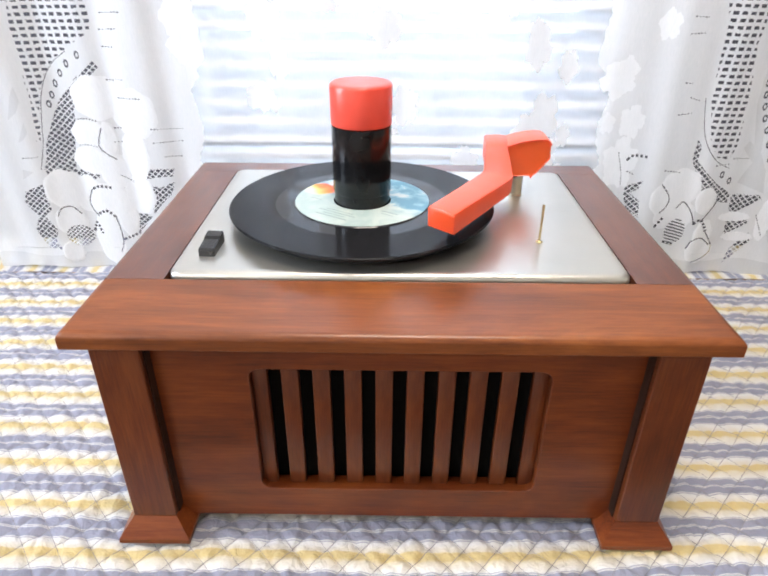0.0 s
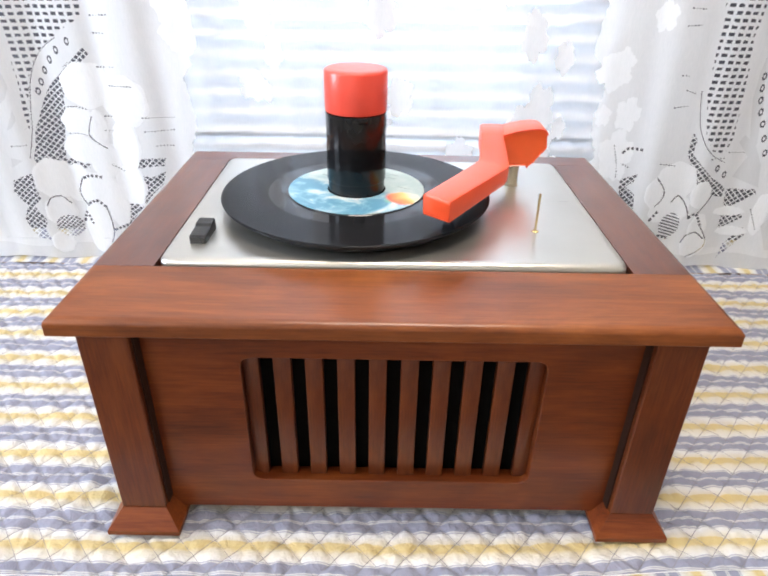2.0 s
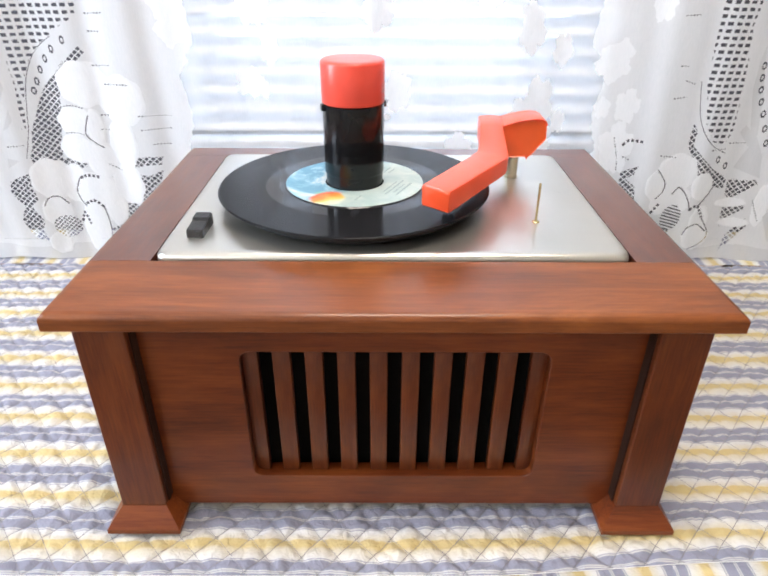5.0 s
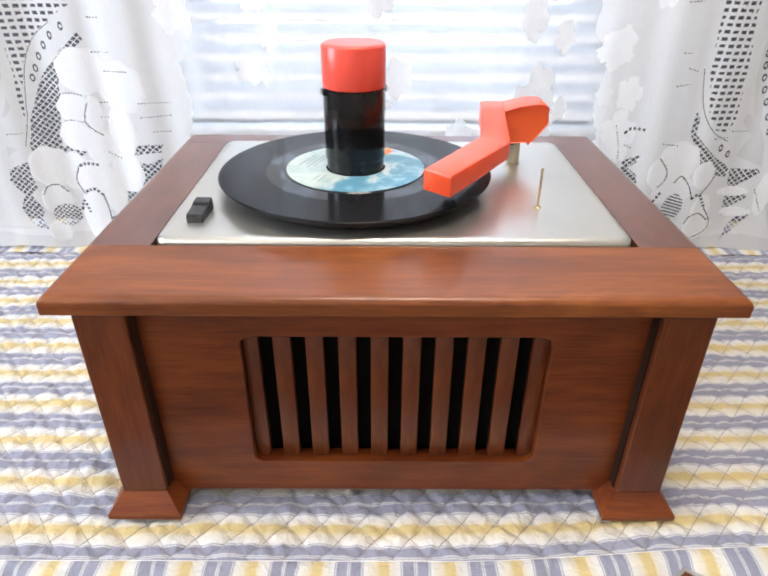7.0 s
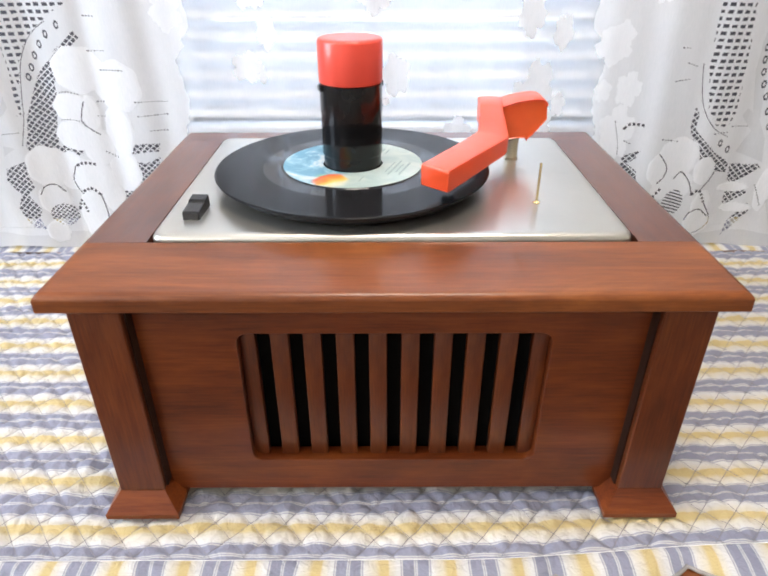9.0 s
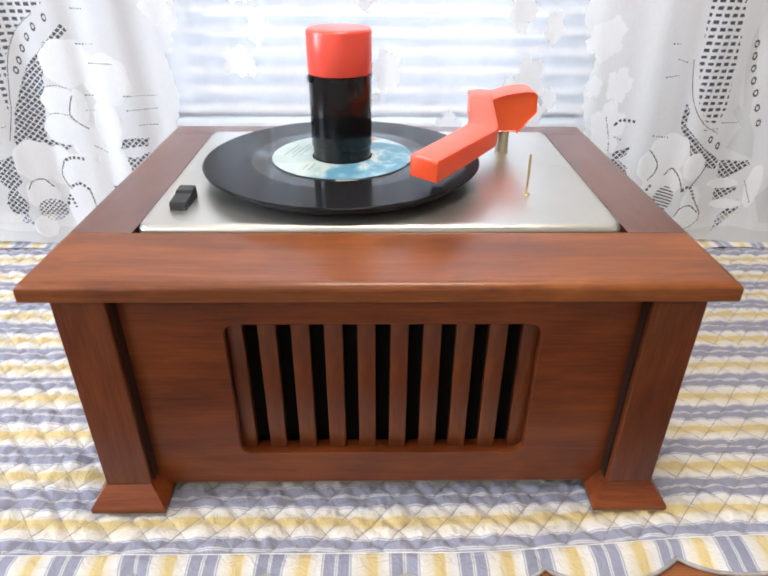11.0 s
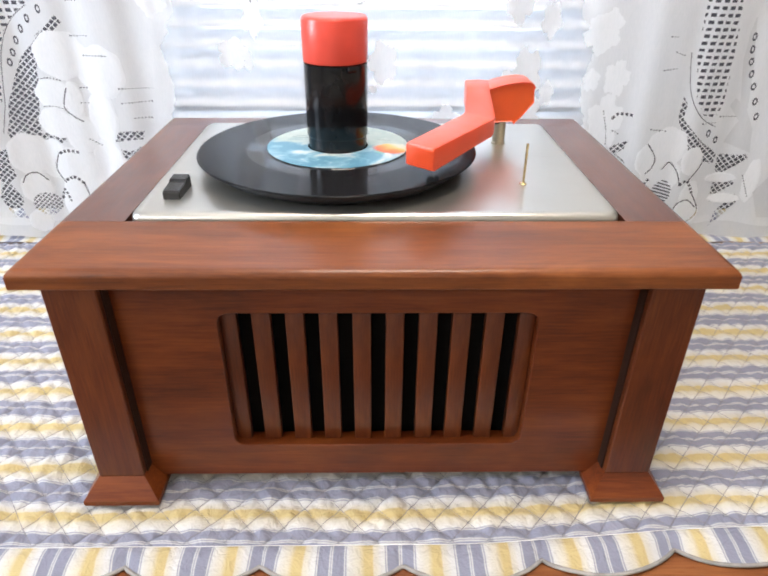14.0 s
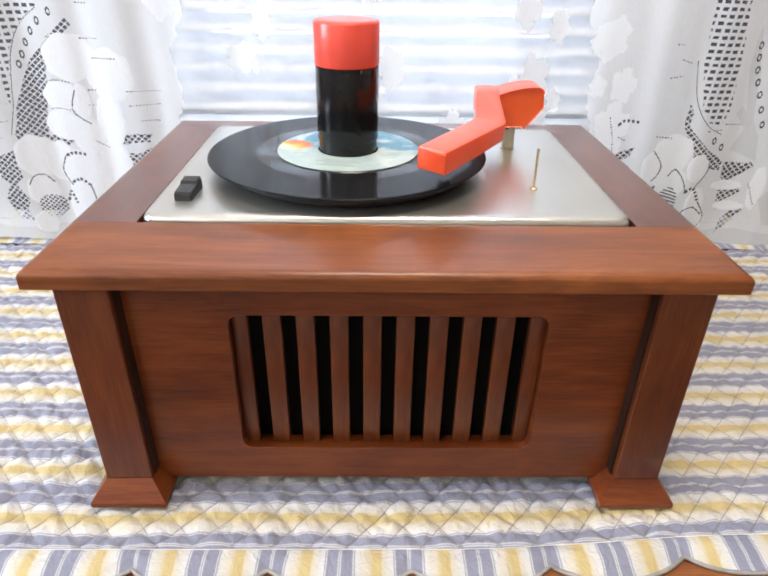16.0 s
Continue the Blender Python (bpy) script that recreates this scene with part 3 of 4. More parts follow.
def grille_panel():
    """The front board with a rounded opening cut through it."""
    x0, x1, z0, z1 = -(LEGX - LEGW), LEGX - LEGW, 0.0035, LZ0
    inner = rounded(GX0, GX1, GZ0, GZ1, 0.0062, 6)
    outer = []
    cx, cz = (GX0 + GX1) / 2, (GZ0 + GZ1) / 2
    for px, pz in inner:
        dx, dz = px - cx, pz - cz
        s = min((x1 - cx) / dx if dx > 0 else (x0 - cx) / dx if dx < 0 else 9, (z1 - cz) / dz if dz > 0 else (z0 - cz) / dz if dz < 0 else 9)
        outer.append((cx + s * dx, cz + s * dz))
    # the four corners of the board replace the nearest points of the outline
    for c in ((x0, z0), (x1, z0), (x1, z1), (x0, z1)):
        i = min(range(len(outer)), key=lambda j: (outer[j][0] - c[0]) ** 2 + (outer[j][1] - c[1]) ** 2)
        outer[i] = c
    bv = 0.0004
    grow = rounded(GX0 - bv, GX1 + bv, GZ0 - bv, GZ1 + bv, 0.0062 + bv, 6)
    rings = [[(x, PY, z) for x, z in outer], [(x, PY, z) for x, z in grow], [(x, PY + bv, z) for x, z in inner],
             [(x, PY + 0.0110, z) for x, z in inner], [(x, PY + 0.0110, z) for x, z in outer]]
    return loft(rings + [rings[0]], caps=False)


front = part("front_panel", grille_panel(), wood_x, player, "walnut front panel with rounded grille opening", 30)
SLOT, GAP = 0.01724, 0.0076
mid = 0.0012
slat_y = PY + 0.0050
n_slats = 8
slat_b = box(-(SLOT - GAP) / 2, (SLOT - GAP) / 2, slat_y, slat_y + 0.0055, GZ0 - 0.0001, GZ1 + 0.0001, 0.0008, 2)
grille_mesh = finish(slat_b, "grille_slat", wood_z, 30)
for k in range(n_slats):
    o = new("grille_slat", grille_mesh)
    o.parent, o.location = front, (mid + (k - 3.5) * SLOT, 0, 0)
for xa, xb in ((GX0 + 0.0001, mid - 4 * SLOT - GAP / 2), (mid + 4 * SLOT + GAP / 2, GX1 - 0.0001)):
    part("grille_slat", box(xa, xb, slat_y, slat_y + 0.0055, GZ0 - 0.0001, GZ1 + 0.0001, 0.0008, 2), wood_z, front)
part("grille_cloth", box(GX0 - 0.004, GX1 + 0.004, PY + 0.0145, PY + 0.0160, GZ0 - 0.004, GZ1 + 0.004), grille_cloth, front, "black cloth behind the grille")
for sx in (-1, 1):
    xa, xb = sorted((sx * (LEGX - 0.010), sx * (LEGX - 0.021)))
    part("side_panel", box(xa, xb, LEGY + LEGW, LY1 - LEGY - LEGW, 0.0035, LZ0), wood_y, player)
part("back_panel", box(-(LEGX - LEGW), LEGX - LEGW, LY1 - LEGY - 0.021, LY1 - LEGY - 0.010, 0.0035, LZ0), wood_x, player)
part("inner_tray", box(OX0 - 0.006, OX1 + 0.006, OY0 - 0.006, OY1 + 0.006, 0.120, 0.1390), grille_cloth, player, "black inside below the deck")

# deck plate with a rolled edge
PZ = 0.1520
px0, px1, py0, py1 = -0.1300, 0.1310, 0.0572, 0.2385
rings = []
for inset, z in ((0.0004, 0.1400), (0.0, 0.1475), (0.0003, 0.1496), (0.0012, 0.1511), (0.0028, PZ), (0.0060, PZ)):
    rings.append([(x, y, z) for x, y in rounded(px0 + inset, px1 - inset, py0 + inset, py1 - inset, 0.0072 - inset * 0.6, 8)])
deck = part("deck_plate", loft(rings), aluminium, player, "brushed silver metal deck with rounded corners", 60)

CX, CY, RZ = -0.0238, 0.1438, 0.1625
platter = part("turntable", lathe([(0, PZ + 0.001), (0.074, PZ + 0.001), (0.078, PZ + 0.0025), (0.0800, PZ + 0.0050), (0.0800, RZ - 0.0032), (0.079, RZ - 0.0026), (0, RZ - 0.0026)], 96),
               rubber, player, "black rubber-covered turntable")
platter.location = (CX, CY, 0)

SPR = 0.0190
spindle = part("spindle", lathe([(0, RZ - 0.002), (SPR - 0.0007, RZ - 0.002), (SPR - 0.0007, 0.1700), (SPR - 0.0002, 0.1706), (SPR, 0.1712), (SPR, 0.2135), (SPR - 0.0015, 0.2142), (0, 0.2142)], 72),
               black_plastic, player, "glossy black record changer spindle")
spindle.location = (CX, CY, 0)
part("cap", lathe([(0, 0.2143), (SPR + 0.0001, 0.2143), (SPR + 0.0003, 0.2150), (SPR + 0.0004, 0.2372), (SPR - 0.0001, 0.2384), (SPR - 0.0012, 0.2391), (SPR - 0.004, 0.2394), (0, 0.2395)], 72),
     cap_plastic, spindle, "coral red spindle cap")
for sx in (-1, 1):
    ear = box(SPR - 0.002, SPR + 0.0016, -0.0030, 0.0030, 0.2100, 0.2138, 0.0007)
    bmesh.ops.rotate(ear, verts=ear.verts[:], cent=(0, 0, 0), matrix=Matrix.Rotation(0 if sx > 0 else math.pi, 3, "Z"))
    part("record_shelf", ear, black_plastic, spindle)


# tone arm
def arm_ring(lx, ly, rx, ry, zt, zb, e=0.0012):
    l, r = Vector((lx, ly)), Vector((rx, ry))
    d = (r - l).normalized()
    dome = 0.0004
    pts = [(l + d * e * 0.2, zb + e * 0.3), (l + d * e, zb), (r - d * e, zb), (r - d * e * 0.2, zb + e * 0.3), (r, zt - e), (r - d * e * 0.35, zt - e * 0.3), (r - d * e * 1.1, zt),
           ((l + r) / 2, zt + dome), (l + d * e * 1.1, zt), (l + d * e * 0.35, zt - e * 0.3), (l, zt - e)]
    return [(p.x, p.y, z) for p, z in pts]


arm = part("tone_arm", loft([
    arm_ring(0.0170, 0.0816, 0.0300, 0.0698, 0.1822, 0.1722),
    arm_ring(0.0164, 0.0826, 0.0304, 0.0700, 0.1831, 0.1712),
    arm_ring(0.0172, 0.0838, 0.0312, 0.0712, 0.1834, 0.1706),
    arm_ring(0.0360, 0.1130, 0.0515, 0.1005, 0.1834, 0.1715),
    arm_ring(0.0540, 0.1425, 0.0712, 0.1295, 0.1832, 0.1722),
    arm_ring(0.0562, 0.1470, 0.0735, 0.1345, 0.1838, 0.1728),
    arm_ring(0.0582, 0.1600, 0.0748, 0.1540, 0.1873, 0.1740),
    arm_ring(0.0602, 0.1750, 0.0756, 0.1740, 0.1918, 0.1755),
    arm_ring(0.0612, 0.1810, 0.0766, 0.1805, 0.1926, 0.1765),
    arm_ring(0.0625, 0.1990, 0.0790, 0.1990, 0.1922, 0.1765),
    arm_ring(0.0632, 0.2010, 0.0782, 0.2010, 0.1912, 0.1775)]), orange_plastic, player, "coral orange plastic pickup arm", 38)
side = [(0.0750, 0.1682), (0.0925, 0.1690), (0.0938, 0.1690), (0.0948, 0.1668), (0.0958, 0.1690), (0.0985, 0.1712), (0.1066, 0.1812), (0.1073, 0.1825), (0.1064, 0.1920), (0.1052, 0.1942),
        (0.1026, 0.1956), (0.0976, 0.1960), (0.0910, 0.1952), (0.0847, 0.1940), (0.0780, 0.1918), (0.0750, 0.1905)]
scx, scz = 0.090, 0.184
rings = []
for y, k in ((0.1760, 0.92), (0.1754, 0.955), (0.1760, 0.968), (0.1975, 0.968), (0.1990, 0.93)):
    rings.append([(scx + (x - scx) * k, y, scz + (z - scz) * k) for x, z in side])
housing = part("arm_housing", loft(rings), housing_plastic, arm, "deeper orange housing at the arm's pivot", 30)
# the shell bends over the housing from the arm's top down its far side
over = side[8:]
rings = []
for y, grow in ((0.1750, -0.0002), (0.1746, 0.0), (0.1750, 0.0001), (0.1990, 0.0001), (0.2003, -0.0005)):
    outer = [(scx + (x - scx) * (1 + grow / 0.012), y, scz + (z - scz) * (1 + grow / 0.012)) for x, z in over]
    rings.append(outer + [(scx + (x - scx) * 0.95, y, scz + (z - scz) * 0.90) for x, z in over[::-1]])
part("shell", loft(rings), orange_plastic, housing, "coral shell over the housing", 30)
post = lathe([(0, PZ - 0.001), (0.0050, PZ - 0.001), (0.0050, PZ + 0.0008), (0.0042, PZ + 0.0012), (0.0042, 0.1755), (0, 0.1755)], 32)
part("arm_post", post, post_metal, player, "beige metal pivot post").location = (0.0872, 0.1860, 0)
part("arm_post", lathe([(0, 0.1668), (0.0058, 0.1668), (0.0058, 0.1712), (0, 0.1712)], 24), black_plastic, player).location = (0.0815, 0.1850, 0)
part("stylus_head", loft([[(x, y, 0.1720) for x, y in rounded(0.0290, 0.0380, 0.0930, 0.1010, 0.002, 3)], [(x, y, 0.1665) for x, y in rounded(0.0300, 0.0370, 0.0940, 0.1000, 0.002, 3)]]), black_plastic, arm)
part("stylus", lathe([(0, 0.1628), (0.0002, 0.1632), (0.0005, 0.1668), (0, 0.1668)], 10), post_metal, arm).location = (0.0335, 0.0970, 0)
rest = part("arm_rest", tube([(0.0874, 0.1030, PZ - 0.001), (0.0876, 0.1040, 0.160), (0.0880, 0.1058, 0.1755)], 0.00075, 10), brass, player, "thin brass arm rest pin")
part("base_ring", lathe([(0, PZ - 0.0005), (0.0022, PZ - 0.0005), (0.0022, PZ + 0.0004), (0.0012, PZ + 0.0010), (0, PZ + 0.0010)], 20), brass, rest).location = (0.0874, 0.1030, 0)

# rocker switch: a block whose two top facets meet in a ridge
rocker = [(-0.0112, -0.0005), (-0.0112, 0.0044), (-0.0098, 0.0056), (0.0012, 0.0066), (0.0030, 0.0080), (0.0098, 0.0086), (0.0112, 0.0072), (0.0112, -0.0005)]
bm = loft([[(x, y * k, PZ + 0.85 * z * k) for y, z in rocker] for x, k in ((-0.0047, 0.95), (-0.0043, 1.0), (0.0043, 1.0), (0.0047, 0.95))])
knob = part("switch_knob", bm, knob_plastic, player, "black rocker switch knob", 25)
knob.matrix_basis = pose(-0.1122, 0.0892, 0, 0, 0, -2)

# ---- record ----
record = thing("vinyl_record", "black seven-inch vinyl record with pale blue picture label, turning", "record", (CX, CY, RZ))
RR = 0.0875
part("disc", lathe([(0.0191, -0.0022), (0.046, -0.0022), (0.052, -0.0016), (RR - 0.0009, -0.0014), (RR - 0.0002, -0.0011), (RR, -0.0008), (RR - 0.0002, -0.0005), (RR - 0.0008, -0.0002), (RR - 0.0014, -0.0002),
                    (0.0600, -0.0002), (0.0458, -0.0002), (0.0452, 0.0003), (0.0450, 0.0004), (0.0191, 0.0004), (0.0191, -0.0022)], 160),
     record_vinyl, record, "black vinyl disc with fine grooves", 30)
label_o = part("label", lathe([(0.0192, 0.0004), (0.0192, 0.0007), (0.0444, 0.0007), (0.0447, 0.0004)], 128), label_print, record, "printed paper label with clouds and an orange sunset", 30)
for x0, x1, y, h in ((-0.034, -0.022, 0.010, 0.0011), (-0.033, -0.024, 0.0135, 0.0008), (-0.012, 0.012, 0.0350, 0.0013), (-0.008, 0.008, 0.0318, 0.0008), (-0.014, 0.014, 0.0285, 0.0011),
                     (0.022, 0.031, 0.0160, 0.0008), (-0.010, 0.010, 0.0255, 0.0008)):
    part("print_bar", box(x0, x1, y - h / 2, y + h / 2, 0.0006, 0.0008), label_ink, label_o)

# ---- curtains ----
# the lace pattern: outlines of net grounds, petals (middle and half sizes), corded lines and rows of small holes
NETS = [
    [(-0.3586, 0.1093), (-0.3496, 0.1373), (-0.341, 0.1569), (-0.3277, 0.1783), (-0.3073, 0.199), (-0.2873, 0.2146), (-0.2819, 0.2081), (-0.3025, 0.19), (-0.3124, 0.1784), (-0.329, 0.1069), (-0.3016, 0.1098), (-0.3054, 0.0999), (-0.3303, 0.0954), (-0.3313, 0.1059), (-0.3561, 0.1035)],
    [(-0.3856, 0.0852), (-0.3613, 0.0935), (-0.3647, 0.0772), (-0.3613, 0.0646), (-0.3702, 0.0567), (-0.3622, 0.0408), (-0.366, 0.0303), (-0.3615, 0.0185), (-0.3756, 0.0201), (-0.3854, 0.0434), (-0.3777, 0.0577), (-0.3875, 0.0732)],
    [(-0.2567, 0.0945), (-0.2421, 0.091), (-0.2267, 0.0975), (-0.232, 0.0841), (-0.2533, 0.0624)],
    [(-0.2795, 0.0672), (-0.257, 0.059), (-0.2754, 0.0372), (-0.277, 0.0532)],
    [(-0.2638, 0.1102), (-0.2244, 0.1116), (-0.2268, 0.1033), (-0.2637, 0.1003)],
]
NETS += [
    [(0.2987, 0.1454), (0.3046, 0.1376), (0.3038, 0.1236), (0.3156, 0.1124), (0.3287, 0.1011), (0.3472, 0.0886), (0.3473, 0.0778), (0.3339, 0.082), (0.3244, 0.0947), (0.3146, 0.0936), (0.3035, 0.1133), (0.2989, 0.1235)],
    [(0.3495, 0.0875), (0.3775, 0.0884), (0.3811, 0.0836), (0.3575, 0.0669), (0.3515, 0.0702)],
    [(0.3515, 0.059), (0.3749, 0.0638), (0.3738, 0.0571), (0.3595, 0.0455), (0.3552, 0.0351)],
    [(0.3634, 0.0247), (0.3793, 0.0458), (0.3834, 0.0354), (0.3715, 0.0224), (0.3617, 0.0079)],
    [(0.236, 0.097), (0.2534, 0.1024), (0.2502, 0.094), (0.242, 0.0896), (0.2529, 0.0811), (0.2568, 0.0625), (0.2423, 0.0728), (0.2366, 0.0863)],
]
PETALS = [
    (-0.2904, 0.1809, 0.0233, 0.02),
    (-0.3048, 0.1456, 0.0176, 0.0136),
    (-0.3092, 0.1185, 0.0171, 0.0137),
    (-0.2865, 0.1074, 0.0151, 0.0175),
    (-0.2621, 0.1241, 0.0134, 0.0239),
    (-0.2554, 0.1663, 0.0212, 0.0223),
    (-0.2864, 0.1403, 0.0083, 0.0166),
    (-0.3442, 0.0867, 0.019, 0.0201),
    (-0.3208, 0.0815, 0.0155, 0.0193),
    (-0.2985, 0.0752, 0.0228, 0.0184),
    (-0.3453, 0.0513, 0.0148, 0.0169),
    (-0.3077, 0.0327, 0.0145, 0.0298),
    (-0.2652, 0.0821, 0.0154, 0.0203),
    (-0.2832, 0.0588, 0.0104, 0.0221),
    (-0.3512, 0.0162, 0.0108, 0.0108),
    (0.2931, 0.0955, 0.02, 0.0197),
    (0.2741, 0.084, 0.0101, 0.0149),
    (0.3033, 0.0663, 0.0102, 0.0142),
    (0.3289, 0.0429, 0.0094, 0.017),
    (0.3296, 0.0243, 0.0137, 0.0145),
    (0.2836, 0.065, 0.0112, 0.0132),
    (0.3228, 0.0819, 0.0101, 0.0138),
]
PETALS += [
    (0.3586, 0.063, 0.0154, 0.005),
    (0.3678, 0.0405, 0.0156, 0.0051),
    (0.3903, 0.0606, 0.0071, 0.0219),
]
CORDS = [
    ('fine', [(-0.3106, 0.2231), (-0.3243, 0.2143), (-0.3343, 0.2032), (-0.3436, 0.1827), (-0.3505, 0.152), (-0.3531, 0.1372), (-0.3617, 0.1092)]),
    ('dots', [(-0.3171, 0.1595), (-0.3062, 0.1606), (-0.2941, 0.1583)]),
    ('dots', [(-0.3185, 0.1336), (-0.3094, 0.1347), (-0.2999, 0.1328)]),
    ('cord', [(-0.2918, 0.1515), (-0.2963, 0.1402), (-0.2972, 0.1318), (-0.2907, 0.1253), (-0.2819, 0.1198)]),
    ('dots', [(-0.2791, 0.1517), (-0.2713, 0.1517)]),
    ('dots', [(-0.2811, 0.1379), (-0.2732, 0.138)]),
    ('bold', [(-0.3142, 0.0881), (-0.3059, 0.0908), (-0.2934, 0.0894)]),
    ('cord', [(-0.3165, 0.087), (-0.3221, 0.0739), (-0.3205, 0.065), (-0.316, 0.0573)]),
    ('bold', [(-0.3143, 0.0601), (-0.3052, 0.0635), (-0.2971, 0.0575)]),
    ('cord', [(-0.2971, 0.0575), (-0.2946, 0.0444), (-0.2941, 0.0288), (-0.2985, 0.0151)]),
    ('cord', [(-0.3578, 0.0579), (-0.3526, 0.0658), (-0.3421, 0.0681), (-0.3337, 0.0599)]),
    ('dots', [(-0.2814, 0.1033), (-0.2691, 0.096)]),
    ('bold', [(-0.292, 0.0311), (-0.2809, 0.0359), (-0.2751, 0.0383)]),
]
CORDS += [
    ('bold', [(-0.3241, 0.0401), (-0.3199, 0.0493), (-0.3161, 0.0378)]),
    ('dots', [(-0.2709, 0.2568), (-0.2508, 0.2573)]),
    ('dots', [(-0.2742, 0.2424), (-0.2578, 0.2433)]),
    ('dots', [(-0.2747, 0.2276), (-0.2629, 0.2277)]),
    ('dots', [(-0.2772, 0.1979), (-0.2608, 0.198)]),
    ('dots', [(-0.269, 0.1811), (-0.2454, 0.1808)]),
    ('dots', [(-0.2411, 0.152), (-0.211, 0.1523)]),
    ('dots', [(-0.2407, 0.1383), (-0.2129, 0.1401)]),
    ('dots', [(-0.2313, 0.1244), (-0.2154, 0.1245)]),
    ('dots', [(-0.3775, 0.1209), (-0.3622, 0.1221)]),
    ('fine', [(0.2956, 0.186), (0.3018, 0.1571), (0.3101, 0.1386), (0.3222, 0.1247), (0.3383, 0.1163)]),
    ('dots', [(0.3236, 0.1197), (0.338, 0.1208)]),
    ('cord', [(0.2729, 0.1), (0.283, 0.0868), (0.2825, 0.076), (0.2769, 0.0693)]),
    ('cord', [(0.2942, 0.0739), (0.3003, 0.0805), (0.3098, 0.0708), (0.3161, 0.0564)]),
    ('bold', [(0.3161, 0.0564), (0.3233, 0.0604), (0.3324, 0.0458)]),
    ('cord', [(0.3324, 0.0458), (0.3426, 0.0291), (0.3381, 0.016), (0.3248, 0.0099)]),
]
CORDS += [
    ('cord', [(0.315, 0.0276), (0.3191, 0.0364), (0.3288, 0.0394), (0.3393, 0.0314)]),
    ('cord', [(0.3235, 0.0599), (0.3308, 0.071), (0.3352, 0.0809)]),
    ('bold', [(0.2753, 0.0537), (0.2792, 0.0594), (0.2823, 0.0639)]),
    ('bold', [(0.2888, 0.0355), (0.3004, 0.031)]),
    ('dots', [(0.272, 0.1146), (0.2898, 0.1127)]),
    ('bold', [(0.2338, 0.1249), (0.2393, 0.129), (0.2527, 0.1281)]),
    ('dots', [(0.2353, 0.1126), (0.2419, 0.1096)]),
    ('dots', [(0.2236, 0.1318), (0.2299, 0.11), (0.2312, 0.098)]),
    ('dots', [(0.2664, 0.2579), (0.2784, 0.2572)]),
    ('dots', [(0.2657, 0.2432), (0.2806, 0.2441)]),
    ('dots', [(0.272, 0.2003), (0.2785, 0.1999)]),
    ('dots', [(0.28, 0.1868), (0.2901, 0.1837)]),
    ('dots', [(0.2718, 0.1705), (0.2856, 0.1721)]),
    ('dots', [(0.3403, 0.1264), (0.3575, 0.1261)]),
    ('dots', [(0.3809, 0.0661), (0.3914, 0.0436)]),
]
FILETS = [
    [(-0.357, 0.2662), (-0.2783, 0.2667), (-0.2837, 0.2402), (-0.2993, 0.2317), (-0.3102, 0.2244), (-0.3249, 0.2156), (-0.3352, 0.2032), (-0.3437, 0.1873), (-0.3516, 0.1568), (-0.3553, 0.1362), (-0.359, 0.1372), (-0.3544, 0.178), (-0.3555, 0.2008), (-0.3556, 0.2227), (-0.3551, 0.2459), (-0.3504, 0.2819), (-0.2746, 0.2824)],
    [(0.2898, 0.2863), (0.3366, 0.2866), (0.3329, 0.2551), (0.3305, 0.2345), (0.3348, 0.2088), (0.3369, 0.1864), (0.3392, 0.1631), (0.3396, 0.1389), (0.3356, 0.1259), (0.3223, 0.1278), (0.3112, 0.1436), (0.3012, 0.1861), (0.2995, 0.2172), (0.299, 0.2508)],
]
SHEERS = [
    [(-0.3811, 0.1589), (-0.3721, 0.1825), (-0.3666, 0.1917), (-0.3644, 0.1779), (-0.37, 0.1671)],
    [(-0.3768, 0.137), (-0.3662, 0.1567), (-0.3651, 0.147), (-0.3711, 0.1395)],
    [(0.3517, 0.1008), (0.3614, 0.1216), (0.3481, 0.1365), (0.3521, 0.144), (0.3653, 0.1342), (0.3765, 0.1141), (0.3811, 0.09)],
    [(0.3584, 0.1391), (0.3483, 0.1796), (0.348, 0.2045), (0.3502, 0.2176), (0.3608, 0.1727), (0.3666, 0.1332)],
    [(-0.3809, 0.109), (-0.3695, 0.1065), (-0.3829, 0.0985)],
    [(0.3956, 0.0484), (0.4089, 0.0703), (0.4257, 0.0203), (0.4078, 0.0202)],
]
EYELETS = [(-0.2998, 0.2201), (-0.3124, 0.2122), (-0.3212, 0.2033), (-0.3285, 0.1934), (-0.3341, 0.1828), (-0.3387, 0.1744), (0.3327, 0.11), (0.342, 0.1033), (0.3535, 0.1994), (0.3548, 0.1886), (0.357, 0.1775), (0.3606, 0.1663), (0.3657, 0.1548), (0.3712, 0.1407), (0.3764, 0.1263)]
HEART, STRIPED = (-0.3399, 0.0341, 0.0144, 0.0122), (0.2981, 0.0471, 0.0109, 0.0141)
HANG, CELL = 0.358, 0.00062


def inside(u, v, outline):
    hit = np.zeros(u.shape, bool)
    for (ax, ay), (bx, by) in zip(outline, outline[1:] + outline[:1]):
        if ay != by:
            hit ^= ((ay > v) != (by > v)) & (u < (bx - ax) * (v - ay) / (by - ay) + ax)
    return hit


